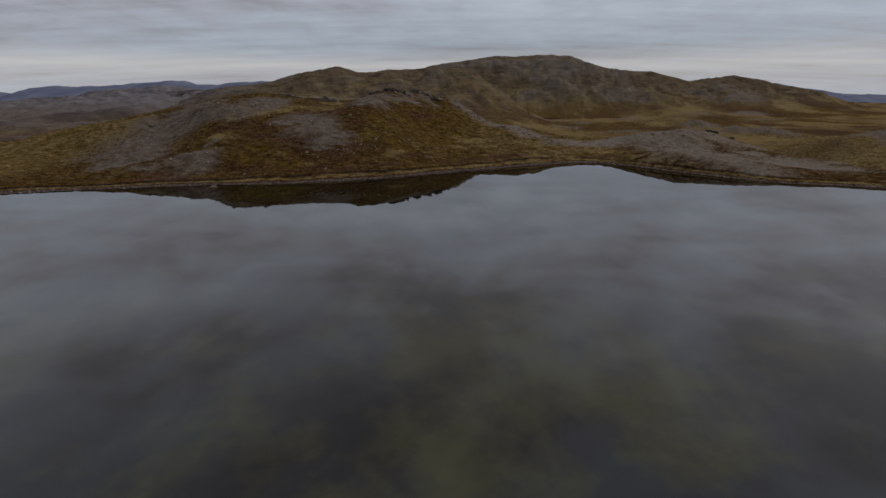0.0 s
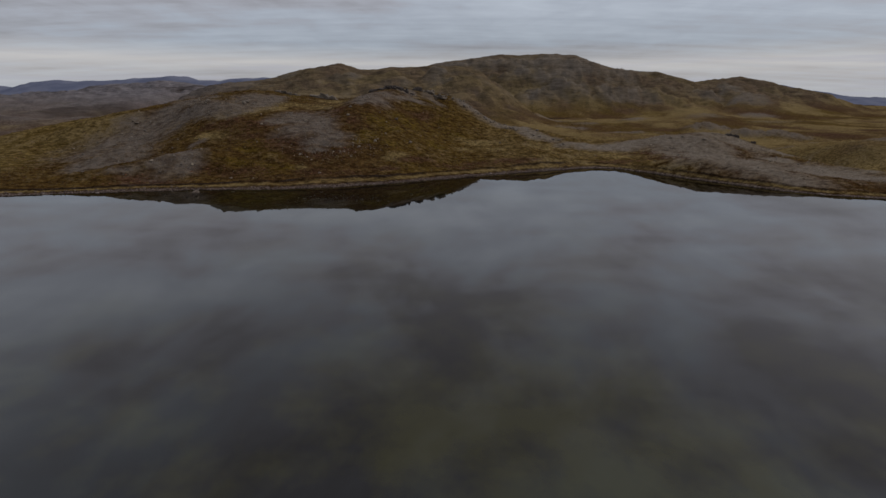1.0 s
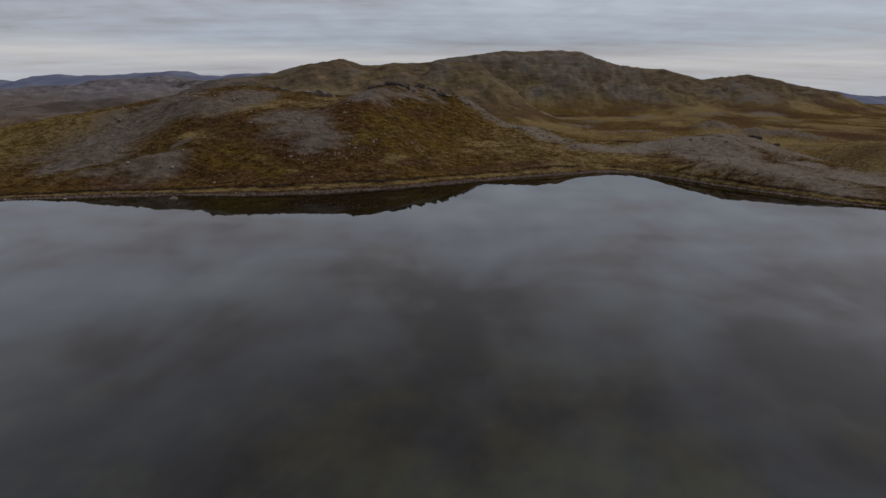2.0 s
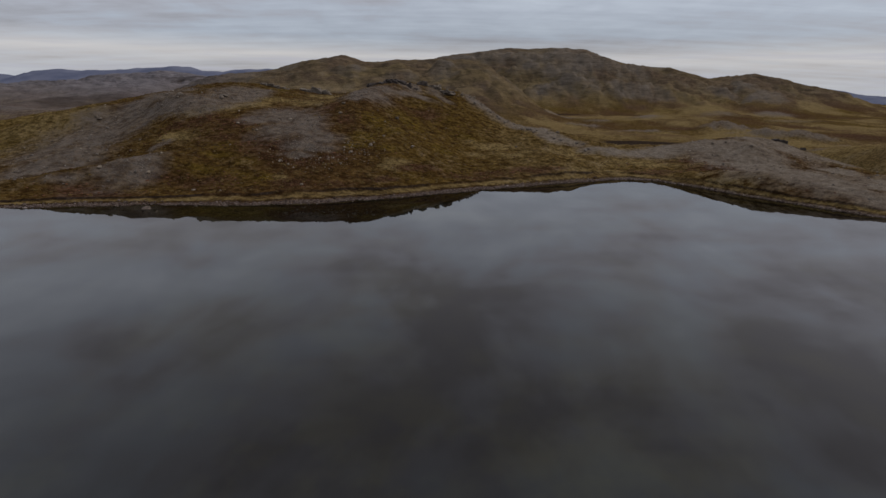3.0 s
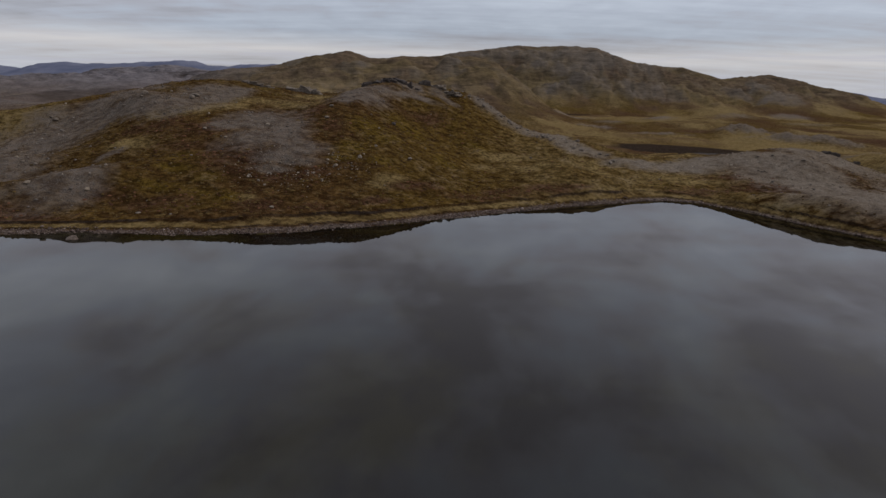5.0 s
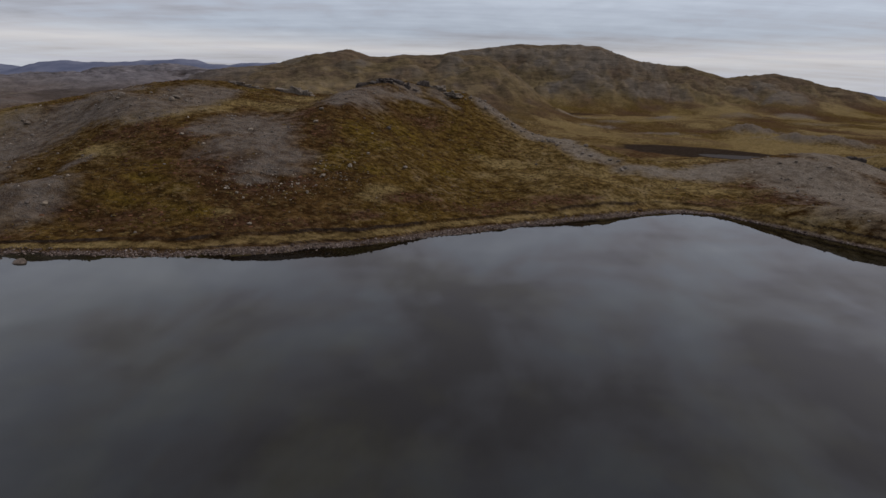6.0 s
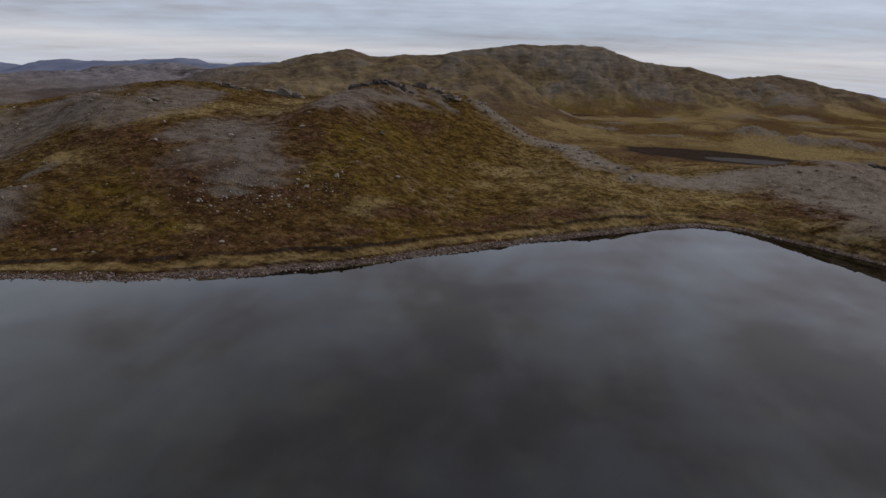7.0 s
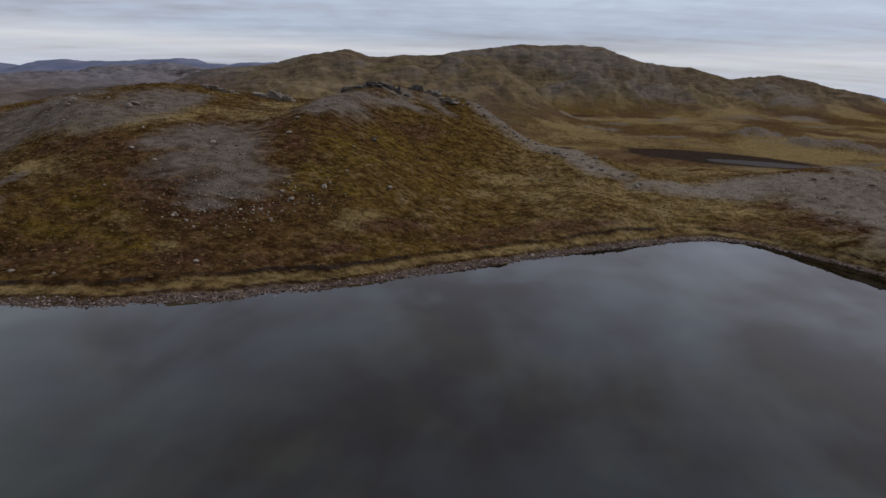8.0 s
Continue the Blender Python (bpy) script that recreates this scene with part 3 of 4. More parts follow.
def covers(x, y, z, slope):
    d = inland(x, y)
    w = 0.35 * fbm(x, y, 14, 4, 61) + 0.12 * fbm(x, y, 3, 2, 66)
    rock, straw, russet, moss = (spots(x, y, rows, w + 0.1 * k) for k, rows in enumerate((ROCKY, STRAWY, RUSSET, MOSSY)))
    moss = np.maximum(moss, 0.34 * (1 - sstep(-78, -56, x)) * (y < 300))
    # olive grass on the flank of the hill and in the flat fields to the west
    moss = np.maximum(moss, np.maximum(0.50 * sstep(-36, -12, x) * (1 - sstep(80, 120, x)), 0.85 * (1 - sstep(-185, -140, x))) * (y < 300))
    straw = np.maximum(straw, np.maximum(0.46 * (1 - sstep(-190, -145, x)), 0.38 * sstep(4, 30, x) * (1 - sstep(84, 112, x))) * (y < 300))
    # grassy ground and the small hill east of the gravel knoll
    east = sstep(150, 190, x) * (1 - sstep(500, 600, y))
    moss, straw = np.maximum(moss, 0.6 * east), np.maximum(straw, 0.55 * east * (1 - sstep(395, 420, x)))
    wide = fbm(x, y, 90, 4, 81)
    far = sstep(300, 420, y)
    steep = sstep(0.42, 0.72, slope + 0.10 * fbm(x, y, 45, 4, 85))
    high = sstep(-10, 60, z)
    crag = 0.45 * fbm(0.5 * x, y, 62, 5, 91, 0.6) + (0.2 + 0.3 * sstep(-450, 0, x)) * knobs(x, y)
    # greyer cover westward, haze put into the colour of the far hills
    west = 0.25 * (1 - sstep(-600, -250, x)) * sstep(420, 700, y)
    bare, green = crags(x, y), spots(x, y, FAR_MOSS, 0.35 * fbm(x, y, 110, 5, 62, 0.6))
    rock = np.maximum(rock, far * np.clip(-0.28 + 0.95 * bare + 0.26 * sstep(0, 110, z) + 0.62 * sstep(80, 135, z) + 0.62 * crag + 0.22 * steep + 3.0 * west - 0.45 * green, 0, 0.9))
    straw = np.maximum(straw, far * (1 - 0.95 * high) * np.clip(0.46 - 2.6 * west + 0.9 * wide, 0, 1))
    # russet also darkens creases between the mountain's knobs, their shade put into the colour
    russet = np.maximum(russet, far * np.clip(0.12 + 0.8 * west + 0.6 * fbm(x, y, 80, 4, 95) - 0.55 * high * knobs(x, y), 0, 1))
    moss = np.maximum(moss, far * np.clip(0.42 + 0.14 * high + 0.6 * green - 1.6 * west + 0.6 * fbm(x, y, 120, 4, 97), 0, 1))
    # beach: cobbles at the water, then a strip of dry grass between two dark scarps
    wob, b = fbm(x, y, 9, 3, 71) * 0.4, beach(x, y)
    strip = sstep(2.1, 2.5, b + wob) * (1 - sstep(4.1, 4.5, b + 1.3 * wob)) * np.clip(0.9 + 0.4 * fbm(x, y, 18, 3, 73), 0, 1)
    straw = np.maximum(straw * (1 - strip), 0.85 * strip)
    stones = sstep(-1.5, 0.0, d) * (1 - sstep(1.6, 2.1, b + wob))
    peat = np.exp(-((b + wob - 2.15) / 0.20) ** 2) * 0.75 + 0.85 * np.exp(-((b + 1.3 * wob - 4.75) / 0.38) ** 2) * np.clip(0.85 + 0.6 * fbm(x, y, 11, 3, 75), 0, 1)
    peat = peat * (np.abs(y - shore(x)) < 30)
    # dark patches on the far hills to the west
    peat = np.maximum(peat, 4 * west * np.clip(0.26 + 0.4 * fbm(x, y, 170, 4, 99), 0, 0.5))
    shut = sstep(-1, 1, d) * (1 - sstep(4.2, 5.5, b))
    rock, russet, moss = np.maximum(rock * (1 - shut), 0.55 * stones), np.maximum(russet * (1 - shut), 0.4 * stones), np.maximum(moss * (1 - shut), 0.3 * strip)
    for px, py, prx, pry, turn in BOGS:
        q = np.sqrt(knoll_radius(x, y, px, py, prx, pry, turn))
        peat = np.maximum(peat, np.clip(0.5 + 2.6 * (1.1 - q + 0.15 * w), 0, 1))
    bed = 1 - sstep(-1.2, 0.1, d)
    return rock, straw, russet, moss, peat, bed


def knoll_radius(x, y, cx, cy, rx, ry, turn):
    c, s = math.cos(radians(turn)), math.sin(radians(turn))
    return (((x - cx) * c + (y - cy) * s) / rx) ** 2 + ((-(x - cx) * s + (y - cy) * c) / ry) ** 2


# dark wet hollows of the valley, and the open water in the largest of them
BOGS = ((288, 629, 88, 46, -25), (250, 1260, 80, 18, 12), (128, 668, 14, 7, 0))
POOL = (322, 596, 54, 17, -17)


def ground_height(x, y):
    z = land(x, y)
    for px, py, prx, pry, turn in BOGS:
        q = np.sqrt(knoll_radius(x, y, px, py, prx, pry, turn)) + 0.12 * fbm(x, y, 30, 3, 77)
        z = z + (VALLEY - 1.0 - z) * (1 - sstep(1.0, 1.9, q))
    q = np.sqrt(knoll_radius(x, y, *POOL)) + 0.10 * fbm(x, y, 14, 3, 79)
    z = z + (VALLEY - 1.0 - z) * (1 - sstep(1.2, 2.2, q)) - 1.6 * (1 - sstep(0.8, 1.05, q))
    return z


def mesh_object(name, verts, faces, material, label="", category="", kind="", group=""):
    me = bpy.data.meshes.new(name)
    verts, faces = np.asarray(verts, np.float32), np.asarray(faces, np.int32)
    n, k = faces.shape
    me.vertices.add(len(verts))
    me.vertices.foreach_set("co", verts.ravel())
    me.loops.add(n * k)
    me.loops.foreach_set("vertex_index", faces.ravel())
    me.polygons.add(n)
    me.polygons.foreach_set("loop_start", np.arange(0, n * k, k, dtype=np.int32))
    me.update(calc_edges=True)
    me.materials.append(material)
    return tagged(new(name, me), label, category, group, kind)


def build_ground():
    ahead = np.radians(np.arange(-54, 54.01, 0.13))
    around = np.radians(np.linspace(54, 306, 90))[1:-1]
    ang = np.concatenate([ahead, around])
    near_r = np.concatenate([np.linspace(0.5, 130, 18)[:-1], np.arange(130, 150, 0.8), np.arange(150, 245, 0.42), np.arange(245, 310, 0.6), np.arange(310, 420, 1.6)])
    far_r = 420 * np.exp(np.arange(0, math.log(4300 / 420), 0.006))
    rad = np.concatenate([near_r, far_r])
    a, r = np.meshgrid(ang, rad)
    x, y = r * np.sin(a), -20 + r * np.cos(a)
    z = ground_height(x, y)
    rows, cols = a.shape
    i, j = np.meshgrid(np.arange(rows - 1), np.arange(cols), indexing="ij")
    j2 = (j + 1) % cols
    quads = np.stack([i * cols + j, i * cols + j2, (i + 1) * cols + j2, (i + 1) * cols + j], -1).reshape(-1, 4)[:, ::-1]
    slope = np.hypot(np.gradient(z, axis=0) / np.gradient(r, axis=0), np.gradient(z, axis=1) / np.maximum(r * np.abs(np.gradient(np.unwrap(a, axis=1), axis=1)), 0.05))
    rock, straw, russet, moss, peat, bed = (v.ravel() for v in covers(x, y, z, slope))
    verts = np.stack([x, y, z], -1).reshape(-1, 3)
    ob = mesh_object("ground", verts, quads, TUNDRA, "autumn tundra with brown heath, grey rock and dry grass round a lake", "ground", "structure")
    me = ob.data
    # weight by height and distance; the painted haze goes by it
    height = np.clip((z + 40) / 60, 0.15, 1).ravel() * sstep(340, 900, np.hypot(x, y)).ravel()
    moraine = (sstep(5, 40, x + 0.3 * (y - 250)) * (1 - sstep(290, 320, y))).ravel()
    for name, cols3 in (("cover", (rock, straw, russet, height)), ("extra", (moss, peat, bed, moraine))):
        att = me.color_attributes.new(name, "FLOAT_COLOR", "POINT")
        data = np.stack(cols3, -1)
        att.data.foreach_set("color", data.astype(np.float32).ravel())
    me.polygons.foreach_set("use_smooth", np.ones(len(me.polygons), bool))
    return ob


ground = build_ground()


# ---- water ----
def build_lake():
    xs = np.concatenate([np.linspace(-900, -160, 30), np.linspace(-158, 180, 170), np.linspace(184, 900, 30)])
    north = shore(xs) + 5.0
    verts, faces = [], []
    for x, y in zip(xs, north):
        verts += [(x, y, 0.0), (x, -650, 0.0)]
    for i in range(len(xs) - 1):
        faces.append((2 * i, 2 * i + 1, 2 * i + 3, 2 * i + 2))
    ob = mesh_object("lake_water", verts, faces, WATER, "still dark lake water mirroring the grey overcast sky", "water", "structure")
    return ob


lake = build_lake()


def build_pond(row, label):
    px, py, prx, pry, turn = row
    c, s = math.cos(radians(turn)), math.sin(radians(turn))
    ring = [(math.cos(t) * prx * 1.12, math.sin(t) * pry * 1.12) for t in np.linspace(0, 2 * math.pi, 97)[:-1]]
    verts = [(px, py, VALLEY - 1.2)] + [(px + u * c - v * s, py + u * s + v * c, VALLEY - 1.2) for u, v in ring]
    faces = [(0, 1 + i, 1 + (i + 1) % 96) for i in range(96)]
    ob = mesh_object("pond_water", verts, faces, POND, label, "water", "structure")
    return ob


build_pond(POOL, "small pool of open water in the dark boggy valley")


# ---- far hills ----
def build_far_hills(xs, zs, y0, label):
    x = np.linspace(xs[0], xs[-1], 220)
    top = np.interp(x, xs, zs) + 3.0 * fbm(x, x * 0, 90, 4, 15)
    verts, faces = [], []
    steps = np.linspace(-1, 1, 15)
    for k, s in enumerate(steps):
        fall = (1 - abs(s)) ** 0.8
        y = y0 + 420 * s
        wave = 14 * fbm(x, x * 0 + y, 160, 4, 19) * (abs(s) > 0.02)
        z = -60 + (top + 60) * fall + wave * fall
        if s > 0:
            z = np.minimum(z, top - 8)
        verts += list(zip(x, np.full_like(x, y), z))
    n = len(x)
    for k in range(len(steps) - 1):
        for i in range(n - 1):
            faces.append((k * n + i, k * n + i + 1, (k + 1) * n + i + 1, (k + 1) * n + i))
    ob = mesh_object("backdrop_hills", verts, faces, FAR_HAZE, label, "hills", "structure")
    ob.data.polygons.foreach_set("use_smooth", np.ones(len(ob.data.polygons), bool))
    return ob


FAR = 0.767
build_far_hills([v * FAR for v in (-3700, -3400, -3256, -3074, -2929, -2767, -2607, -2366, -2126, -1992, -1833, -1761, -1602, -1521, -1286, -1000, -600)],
                [35 + (v - 35) * FAR for v in (60, 62, 51, 29, 67, 82, 75, 88, 105, 112, 109, 89, 82, 95, 108, 90, 30)], 2700, "low hills on the far horizon under cloud, coloured haze blue")
build_far_hills([v * FAR for v in (1900, 2200, 2394, 2548, 2894, 3300, 3800)], [35 + (v - 35) * FAR for v in (70, 75, 66, 41, -8, -20, -30)], 2700, "distant upland beyond the mountain, coloured haze blue")


# ---- stones and plants ----
def ground_at(x, y):
    return float(ground_height(np.array([float(x)]), np.array([float(y)]))[0])


def rock_mesh(name, seed, material, levels=2, flat=0.7, cuts=7):
    """An angular, weathered stone about 1 m across, its foot at z = -0.25."""
    rng = random.Random(seed)
    bm = bmesh.new()
    bmesh.ops.create_icosphere(bm, subdivisions=levels, radius=0.5)
    for _ in range(cuts):
        way_out = Vector((rng.gauss(0, 1), rng.gauss(0, 1), rng.gauss(0, 0.8))).normalized()
        far_out = rng.uniform(0.26, 0.42)
        for v in bm.verts:
            over = v.co.dot(way_out) - far_out
            if over > 0:
                v.co -= way_out * over * 0.9
    shift = Vector((seed * 3.1, seed * 1.7, 0))
    for v in bm.verts:
        v.co *= 1 + 0.16 * noise.noise(v.co * 2.6 + shift) + 0.06 * noise.noise(v.co * 7 + shift)
        v.co.x *= 1.15
        v.co.z *= flat
    me = bpy.data.meshes.new(name)
    bm.to_mesh(me)
    bm.free()
    me.materials.append(material)
    return me


PALE_ROCKS = [rock_mesh("pale_rock", k, PALE_STONE) for k in range(5)]
GREY_ROCKS = [rock_mesh("grey_rock", 20 + k, GREY_STONE) for k in range(6)]
rng = random.Random(11)


def boulder(x, y, size, meshes, label, group, sink=0.12):
    ob = new("boulder", rng.choice(meshes))
    ob.location = (x, y, ground_at(x, y) + size * (0.25 - sink))
    ob.rotation_euler = (rng.uniform(-0.2, 0.2), rng.uniform(-0.2, 0.2), rng.uniform(0, 6.28))
    ob.scale = (size * rng.uniform(0.85, 1.2), size * rng.uniform(0.8, 1.1), size * rng.uniform(0.8, 1.15))
    return tagged(ob, label, "boulder", group)


PALE = "pale weathered granite boulder lying on the brown heath"
GREY = "grey lichen-grown boulder resting on the stony slope"
for x, y, size in ((-58.3, 206.1, 1.7), (-66.5, 194.9, 1.1), (-75.2, 200.3, 1.1), (-41.8, 221.5, 1.4), (-41.3, 212.9, 1.5), (-23.2, 199.3, 1.1), (-12.9, 198.5, 1.5), (-26.5, 191.6, 1.4), (-32.4, 186.5, 1.4), (-34.9, 188.1, 1),
                   (-43.5, 166.7, 1), (-90.2, 168.5, 1.5), (-104.0, 167.6, 1.3), (-125.0, 188.6, 1), (-89.7, 176.0, 1), (-73.4, 161.5, 0.9), (-37.5, 182.4, 0.9), (-50.7, 177.4, 0.9), (-53.4, 178.4, 0.8)):
    boulder(x, y, size, PALE_ROCKS, PALE, "pale boulders on the hillside")
for x, y, size in ((-92.4, 229.8, 2.3), (-147.8, 231.8, 2.2), (-150.2, 233.1, 1.6), (-91.1, 214.4, 0.9), (-101.1, 219.4, 1), (-88.6, 228.4, 1.2), (-118.4, 186.8, 1), (-110.5, 198.5, 0.9), (-122.4, 187.1, 0.9),
                   (-65.4, 161, 0.8), (-48.7, 180.4, 0.8), (-107.4, 187.9, 0.9), (-98.1, 191.9, 0.8), (-105.4, 218, 1), (-33.2, 182.6, 0.7), (-92.3, 226.6, 2.3), (-110.3, 228.8, 2.1), (-109.9, 226.4, 1.4), (-117.1, 226.6, 1.2), (-87.8, 230.3, 1)):
    boulder(x, y, size, GREY_ROCKS, GREY, "grey boulders on the hillside")
for x, y, size in ((115.7, 240.4, 1.4), (112.5, 245.2, 1.1), (121.6, 241.1, 1.3), (120.9, 230.9, 1), (111.8, 231.7, 0.9), (149.6, 213.5, 1.2), (167.7, 214.5, 1.2), (165.2, 228.1, 1.1), (129.5, 235.3, 1.2), (117.3, 172.3, 0.9),
                   (125.8, 235.9, 1), (145.6, 229.7, 1), (156.3, 219.1, 1), (156.4, 205.2, 1.1), (173.3, 221.1, 1)):
    boulder(x, y, size, PALE_ROCKS if rng.random() < 0.6 else GREY_ROCKS, "pale stone lying on the bare gravel knoll", "stones on the gravel knoll")

for k in range(46):
    u = k / 45
    x, y = np.interp(u, (0, 0.2, 0.4, 0.6, 1), (0, 11, 20, 30, 62)) + rng.uniform(-4, 4), np.interp(u, (0, 0.2, 0.4, 0.6, 1), (279, 279, 276, 266, 241)) + rng.uniform(-6, 3)
    boulder(x, y, rng.uniform(0.8, 2.0), GREY_ROCKS, "grey angular block on the stony rib of the hill", "blocks on the stony rib")

# the brown boulder that stands in the shallows
BROWN_STONE = stone_material("brown_gneiss", (0.050, 0.038, 0.030), (0.150, 0.116, 0.094), (0.20, 0.165, 0.14))
WET = [rock_mesh("wet_rock", 41, BROWN_STONE, levels=3, flat=0.72)]
boulder(-79.5, 148.8, 2.4, WET, "large brown wet boulder standing in the shallows by the shore", "", sink=0.1)


def outcrop(x, y, length, height, turn, blocks, material, label, seed):
    """A broken ledge: an Empty with tilted slabs side by side."""
    r = random.Random(seed)
    c, s = math.cos(radians(turn)), math.sin(radians(turn))
    ledge = new("rock_outcrop")
    ledge.location = (x, y, ground_at(x, y))
    for k in range(blocks):
        u = (k + 0.5) / blocks - 0.5 + r.uniform(-0.08, 0.08)
        v = r.uniform(-0.10, 0.10) * length
        big = r.choice((0.7, 1.0, 1.7))
        size = Vector((length / blocks * r.uniform(1.5, 2.4) * big, length * r.uniform(0.18, 0.36), height * r.uniform(0.55, 1.0) * (1.25 - 1.3 * abs(u)) * big ** 0.4))
        px, py = x + u * length * c - v * s, y + u * length * s + v * c
        bm = bmesh.new()
        bmesh.ops.create_icosphere(bm, subdivisions=3, radius=0.62)
        shift, tilt = Vector((k * 5.3 + seed, seed * 2.1, 0)), r.choice((-1, 1))
        for w in bm.verts:
            q = Vector([max(-0.42, min(0.42, t)) for t in w.co])
            q *= 1 + 0.42 * noise.noise(q * 2.4 + shift) + 0.14 * noise.noise(q * 7.0 + shift)
            q.z += 0.22 * q.x * tilt - 0.25 * max(0, q.y)
            w.co = (q.x * size.x, q.y * size.y, q.z * size.z)
        kind = "slab" if size.x > 1.6 * size.z else "block"
        me = bpy.data.meshes.new(kind)
        bm.to_mesh(me)
        bm.free()
        me.materials.append(material)
        block = new(kind, me)
        block.parent = ledge
        block.location = (px - x, py - y, ground_at(px, py) - ledge.location.z + size.z * -0.02)
        block.rotation_euler = (r.uniform(-0.25, 0.25), r.uniform(-0.25, 0.25), radians(turn) + r.uniform(-0.4, 0.4))
    return tagged(ledge, label, "rock outcrop", "outcrops on the hilltop")


outcrop(-31.6, 265.1, 13.0, 3.4, 8, 6, DARK_STONE, "dark cracked bedrock ledge on top of the hill", 3)
outcrop(-20.7, 266.9, 9.0, 2.9, -10, 5, DARK_STONE, "dark broken rock blocks on the hill crest", 5)
outcrop(-13.9, 276.2, 7.0, 4.2, 40, 4, DARK_STONE, "dark jagged crag at the edge of the hilltop", 9)
outcrop(-5.7, 274.7, 12.0, 3.0, -35, 6, GREY_STONE, "grey broken ledge running down from the hilltop", 12)
outcrop(-64.9, 265.6, 13.0, 3.4, 5, 6, GREY_STONE, "grey rock ledge above the dry hilltop meadow", 15)
outcrop(-82.5, 262.0, 11.0, 2.6, 0, 5, GREY_STONE, "low grey rock ledge behind the hilltop meadow", 18)
outcrop(158, 260.7, 6.5, 2.8, 0, 6, DARK_STONE, "dark shattered rock on the gravel knoll", 22)
outcrop(171.6, 263.8, 4.0, 2.0, 10, 4, DARK_STONE, "small dark rock ledge on the gravel knoll", 25)


def scatter(count, x0, x1, y0, y1, seed, weight):
    """Random places, kept by the weight that the ground gives them."""
    g = np.random.default_rng(seed)
    x, y = g.uniform(x0, x1, count), g.uniform(y0, y1, count)
    z = ground_height(x, y)
    keep = g.random(count) < weight(x, y, z)
    return x[keep], y[keep], z[keep], g


def low_poly_stones(name, x, y, z, sizes, g, material, label):
    """Many small stones, each a bent icosahedron, in one mesh."""
    t = (1 + 5**0.5) / 2
    ico = np.array([(-1, t, 0), (1, t, 0), (-1, -t, 0), (1, -t, 0), (0, -1, t), (0, 1, t), (0, -1, -t), (0, 1, -t), (t, 0, -1), (t, 0, 1), (-t, 0, -1), (-t, 0, 1)]) / 3.8
    tri = np.array([(0, 11, 5), (0, 5, 1), (0, 1, 7), (0, 7, 10), (0, 10, 11), (1, 5, 9), (5, 11, 4), (11, 10, 2), (10, 7, 6), (7, 1, 8),
                    (3, 9, 4), (3, 4, 2), (3, 2, 6), (3, 6, 8), (3, 8, 9), (4, 9, 5), (2, 4, 11), (6, 2, 10), (8, 6, 7), (9, 8, 1)])
    n = len(x)
    v = ico[None] * g.uniform(0.7, 1.25, (n, 12, 1))
    v = v * (sizes[:, None] * g.uniform(0.7, 1.3, (n, 3)) * np.array([1.1, 1.0, 0.7]))[:, None, :]
    a = g.uniform(0, 6.28, n)[:, None]
    vx, vy = v[..., 0] * np.cos(a) - v[..., 1] * np.sin(a), v[..., 0] * np.sin(a) + v[..., 1] * np.cos(a)
    verts = np.stack([vx + x[:, None], vy + y[:, None], v[..., 2] + (z + 0.12 * sizes)[:, None]], -1).reshape(-1, 3)
    faces = (tri[None] + (np.arange(n) * 12)[:, None, None]).reshape(-1, 3)
    return mesh_object(name, verts, faces, material, label, "stones", "stuff")


def rock_share(x, y, z):
    return np.clip(covers(x, y, z, 0 * x)[0] * 1.1 - 0.25, 0, 0.7) * (inland(x, y) > 6) * (1 - 0.55 * sstep(40, 80, x))


sx, sy, sz, g = scatter(19000, -195, 195, 155, 310, 101, rock_share)
low_poly_stones("scree_stones", sx, sy, sz, g.gamma(2.0, 0.12, len(sx)) + 0.10, g, GRAVEL, "scattered grey scree and frost-shattered stones on the slopes")
sx, sy, sz, g = scatter(9000, -195, 195, 155, 310, 103, lambda x, y, z: 0.035 * (inland(x, y) > 6))
low_poly_stones("loose_stones", sx, sy, sz, g.gamma(2.0, 0.14, len(sx)) + 0.15, g, GRAVEL, "loose grey stones strewn thinly over the heath")


def foot_share(x, y, z):
    return np.maximum(np.exp(-(((x + 45) / 11) ** 2 + ((y - 182) / 5) ** 2)), 0.7 * np.exp(-(((x + 31) / 7) ** 2 + ((y - 188) / 5) ** 2))) * 0.55


sx, sy, sz, g = scatter(6000, -75, -8, 170, 205, 131, foot_share)
low_poly_stones("pale_pebbles", sx, sy, sz, g.gamma(2.0, 0.10, len(sx)) + 0.10, g, PEBBLES, "pale stones gathered at the foot of the scree")
sx, sy, sz, g = scatter(4500, 0, 192, 218, 278, 137, rock_share)
low_poly_stones("gravel_pebbles", sx, sy, sz, g.gamma(2.0, 0.10, len(sx)) + 0.12, g, PEBBLES, "pale gravel stones on the bare ridge and knoll")


def cobble_strip(count, lo, hi, seed):
    g = np.random.default_rng(seed)
    x = g.uniform(-150, 175, count)
    y = shore(x) + g.triangular(lo, 0.6, hi, count) / 0.88 * (1 - 0.6 * sstep(50, 88, x))
    return x, y, ground_height(x, y), g


sx, sy, sz, g = cobble_strip(11000, -1.0, 2.3, 107)
low_poly_stones("shore_cobbles", sx, sy, sz, g.gamma(2.0, 0.09, len(sx)) + 0.10, g, COBBLES, "brown and grey cobbles along the waterline")


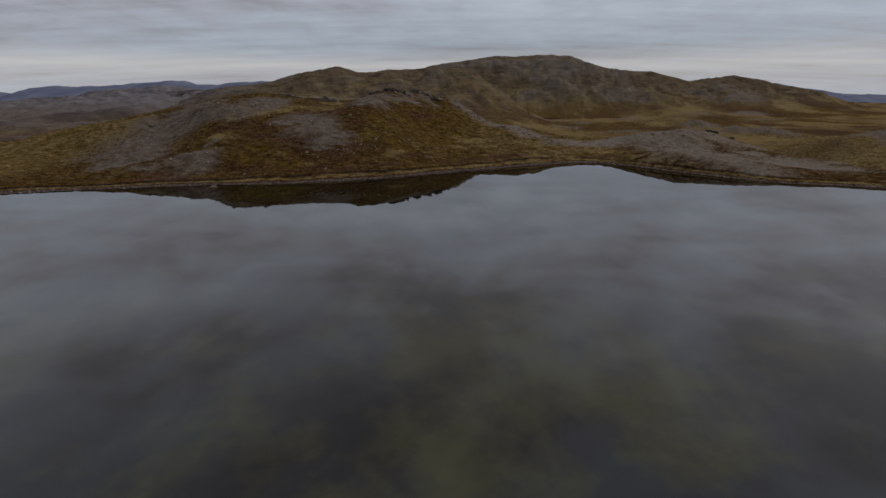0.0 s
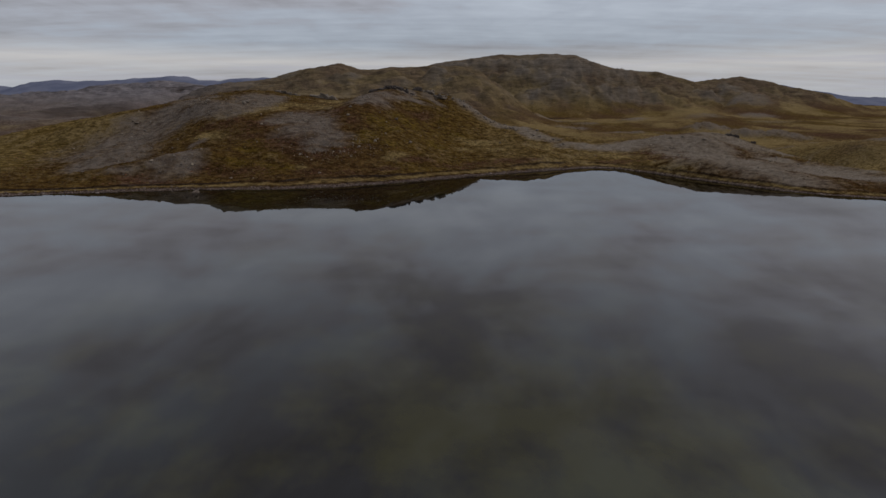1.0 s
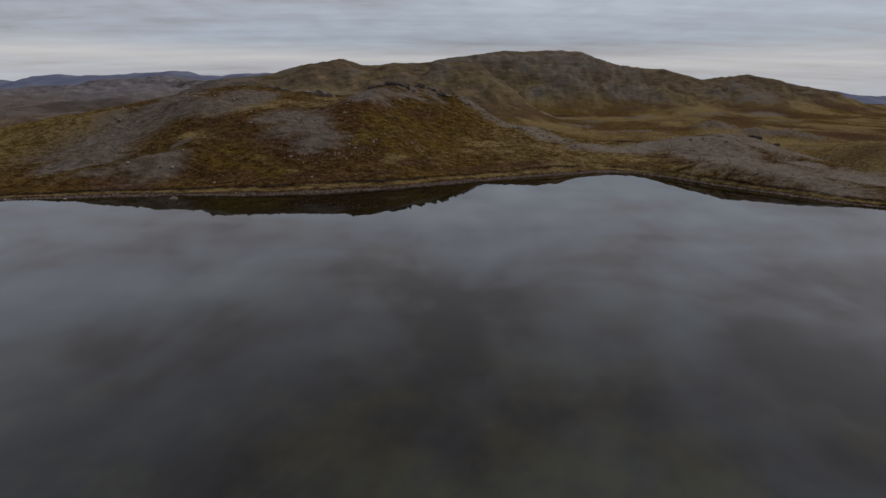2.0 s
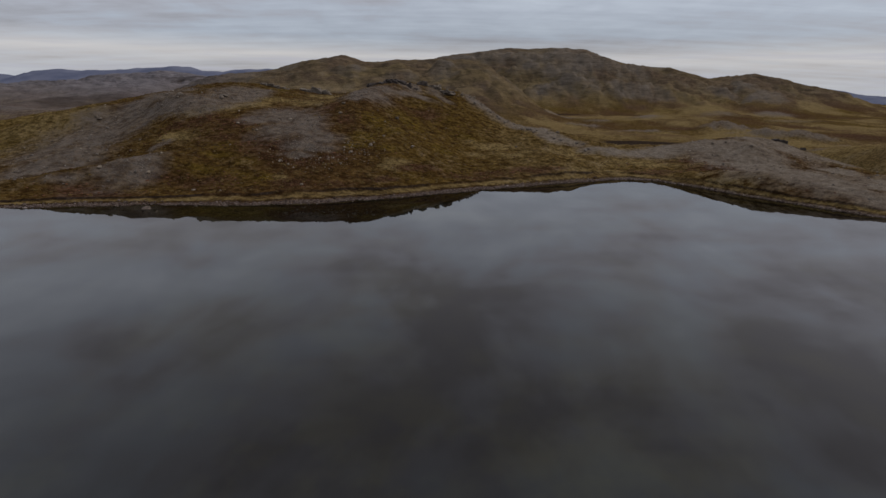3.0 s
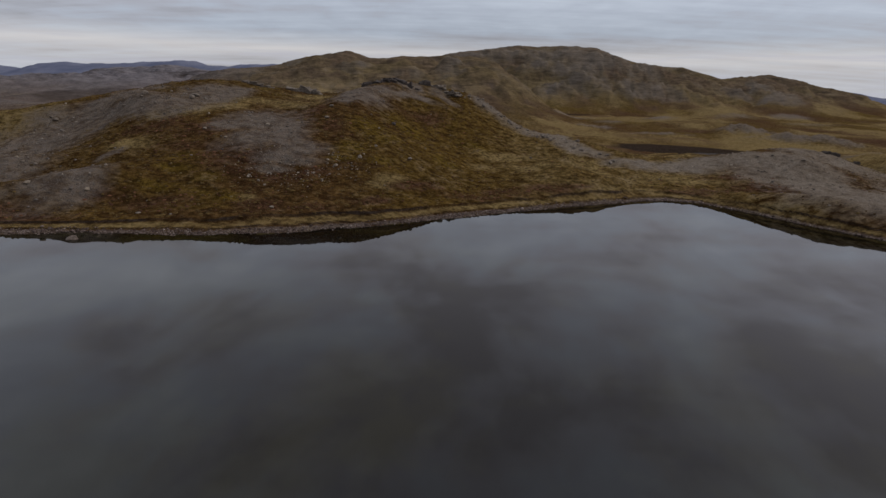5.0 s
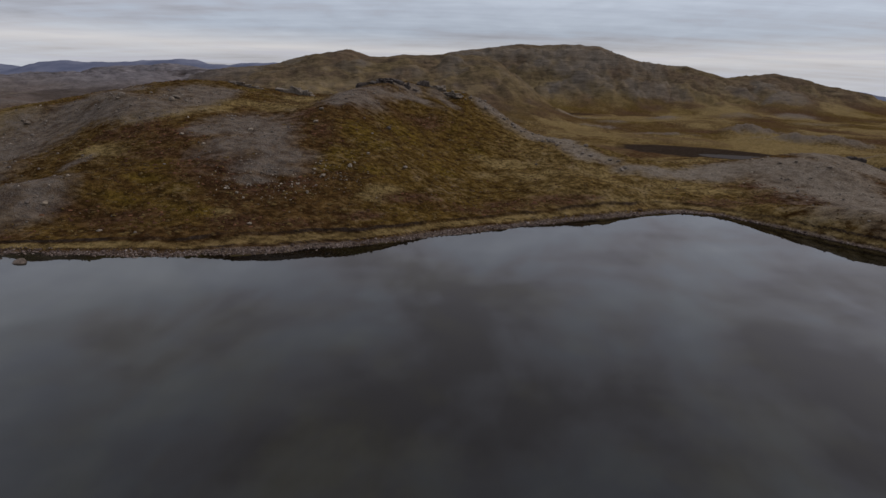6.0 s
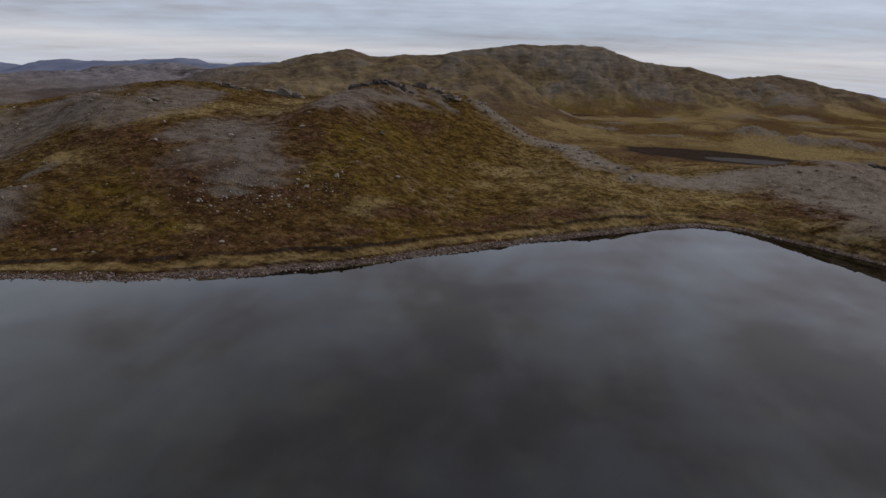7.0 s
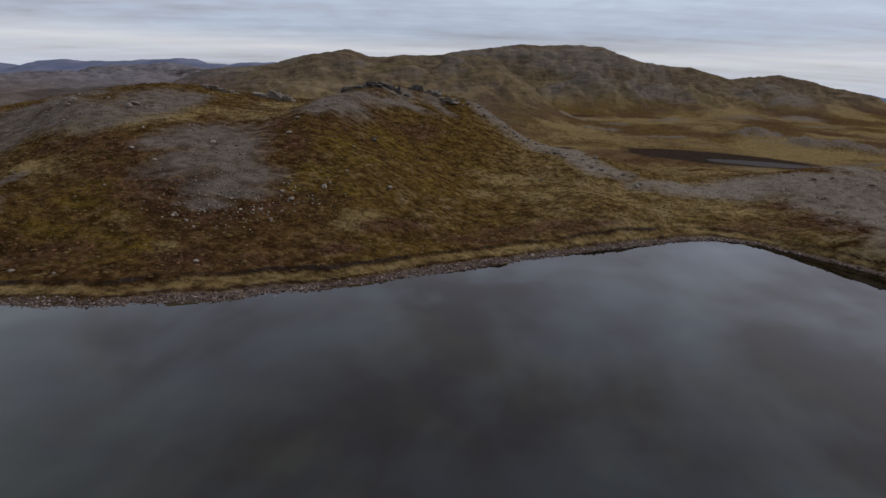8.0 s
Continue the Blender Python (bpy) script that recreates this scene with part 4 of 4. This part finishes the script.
def cushions(name, x, y, z, sizes, tall, g, material, label):
    """Low plants: each a small uneven dome, drawn out along the slope, in one mesh."""
    n, k = len(x), 6
    a = g.uniform(0, 6.28, (n, 1)) + np.arange(k) * 6.28 / k
    long, spin = g.uniform(1.0, 2.0, (n, 1)), g.normal(0, 0.3, (n, 1))

    def ring(share, height):
        r = sizes[:, None] * share * g.uniform(0.75, 1.2, (n, k))
        u, v = r * np.cos(a) * long, r * np.sin(a)
        return np.stack([x[:, None] + u * np.cos(spin) - v * np.sin(spin), y[:, None] + u * np.sin(spin) + v * np.cos(spin), (z + tall * height)[:, None] + 0 * u], -1)

    foot, brow = ring(0.5, -0.35), ring(0.33, 0.7)
    peak = np.stack([x, y, z + tall], -1)[:, None, :]
    verts = np.concatenate([foot, brow, peak], 1).reshape(-1, 3)
    i = np.arange(k)
    j = (i + 1) % k
    tri = np.concatenate([np.stack([i, j, k + j], -1), np.stack([i, k + j, k + i], -1), np.stack([k + i, k + j, 0 * i + 2 * k], -1)])
    faces = (tri[None] + (np.arange(n) * (2 * k + 1))[:, None, None]).reshape(-1, 3)
    return mesh_object(name, verts, faces, material, label, "tundra plants", "stuff")


def plant_share(kind):
    def weight(x, y, z):
        rock, straw, russet, moss, peat, bed = covers(x, y, z, 0 * x)
        bare = np.clip(1 - 1.3 * rock, 0, 1) * (inland(x, y) > 5.2)
        return bare * {"heath": 0.75 * np.clip(1 - 1.05 * straw - 0.6 * moss, 0, 1), "straw": np.clip(0.10 + 0.8 * straw + 0.4 * moss, 0, 1), "red": np.clip(russet + 0.08, 0, 1)}[kind]

    return weight


tx, ty, tz, g = scatter(26000, -195, 190, 150, 295, 109, plant_share("heath"))
cushions("heath_cushions", tx, ty, tz, g.uniform(0.35, 0.95, len(tx)), g.uniform(0.10, 0.26, len(tx)), g, HEATH_PLANT, "low dark brown heath cushions on the slopes")
tx, ty, tz, g = scatter(22000, -195, 190, 150, 295, 113, plant_share("straw"))
cushions("grass_tussocks", tx, ty, tz, g.uniform(0.22, 0.6, len(tx)), g.uniform(0.10, 0.26, len(tx)), g, STRAW_PLANT, "straw-coloured grass tussocks among the heath")
tx, ty, tz, g = scatter(16000, -195, 190, 150, 295, 127, plant_share("red"))
cushions("dwarf_shrubs", tx, ty, tz, g.uniform(0.35, 0.9, len(tx)), g.uniform(0.10, 0.28, len(tx)), g, RED_PLANT, "russet autumn dwarf shrubs hugging the ground")
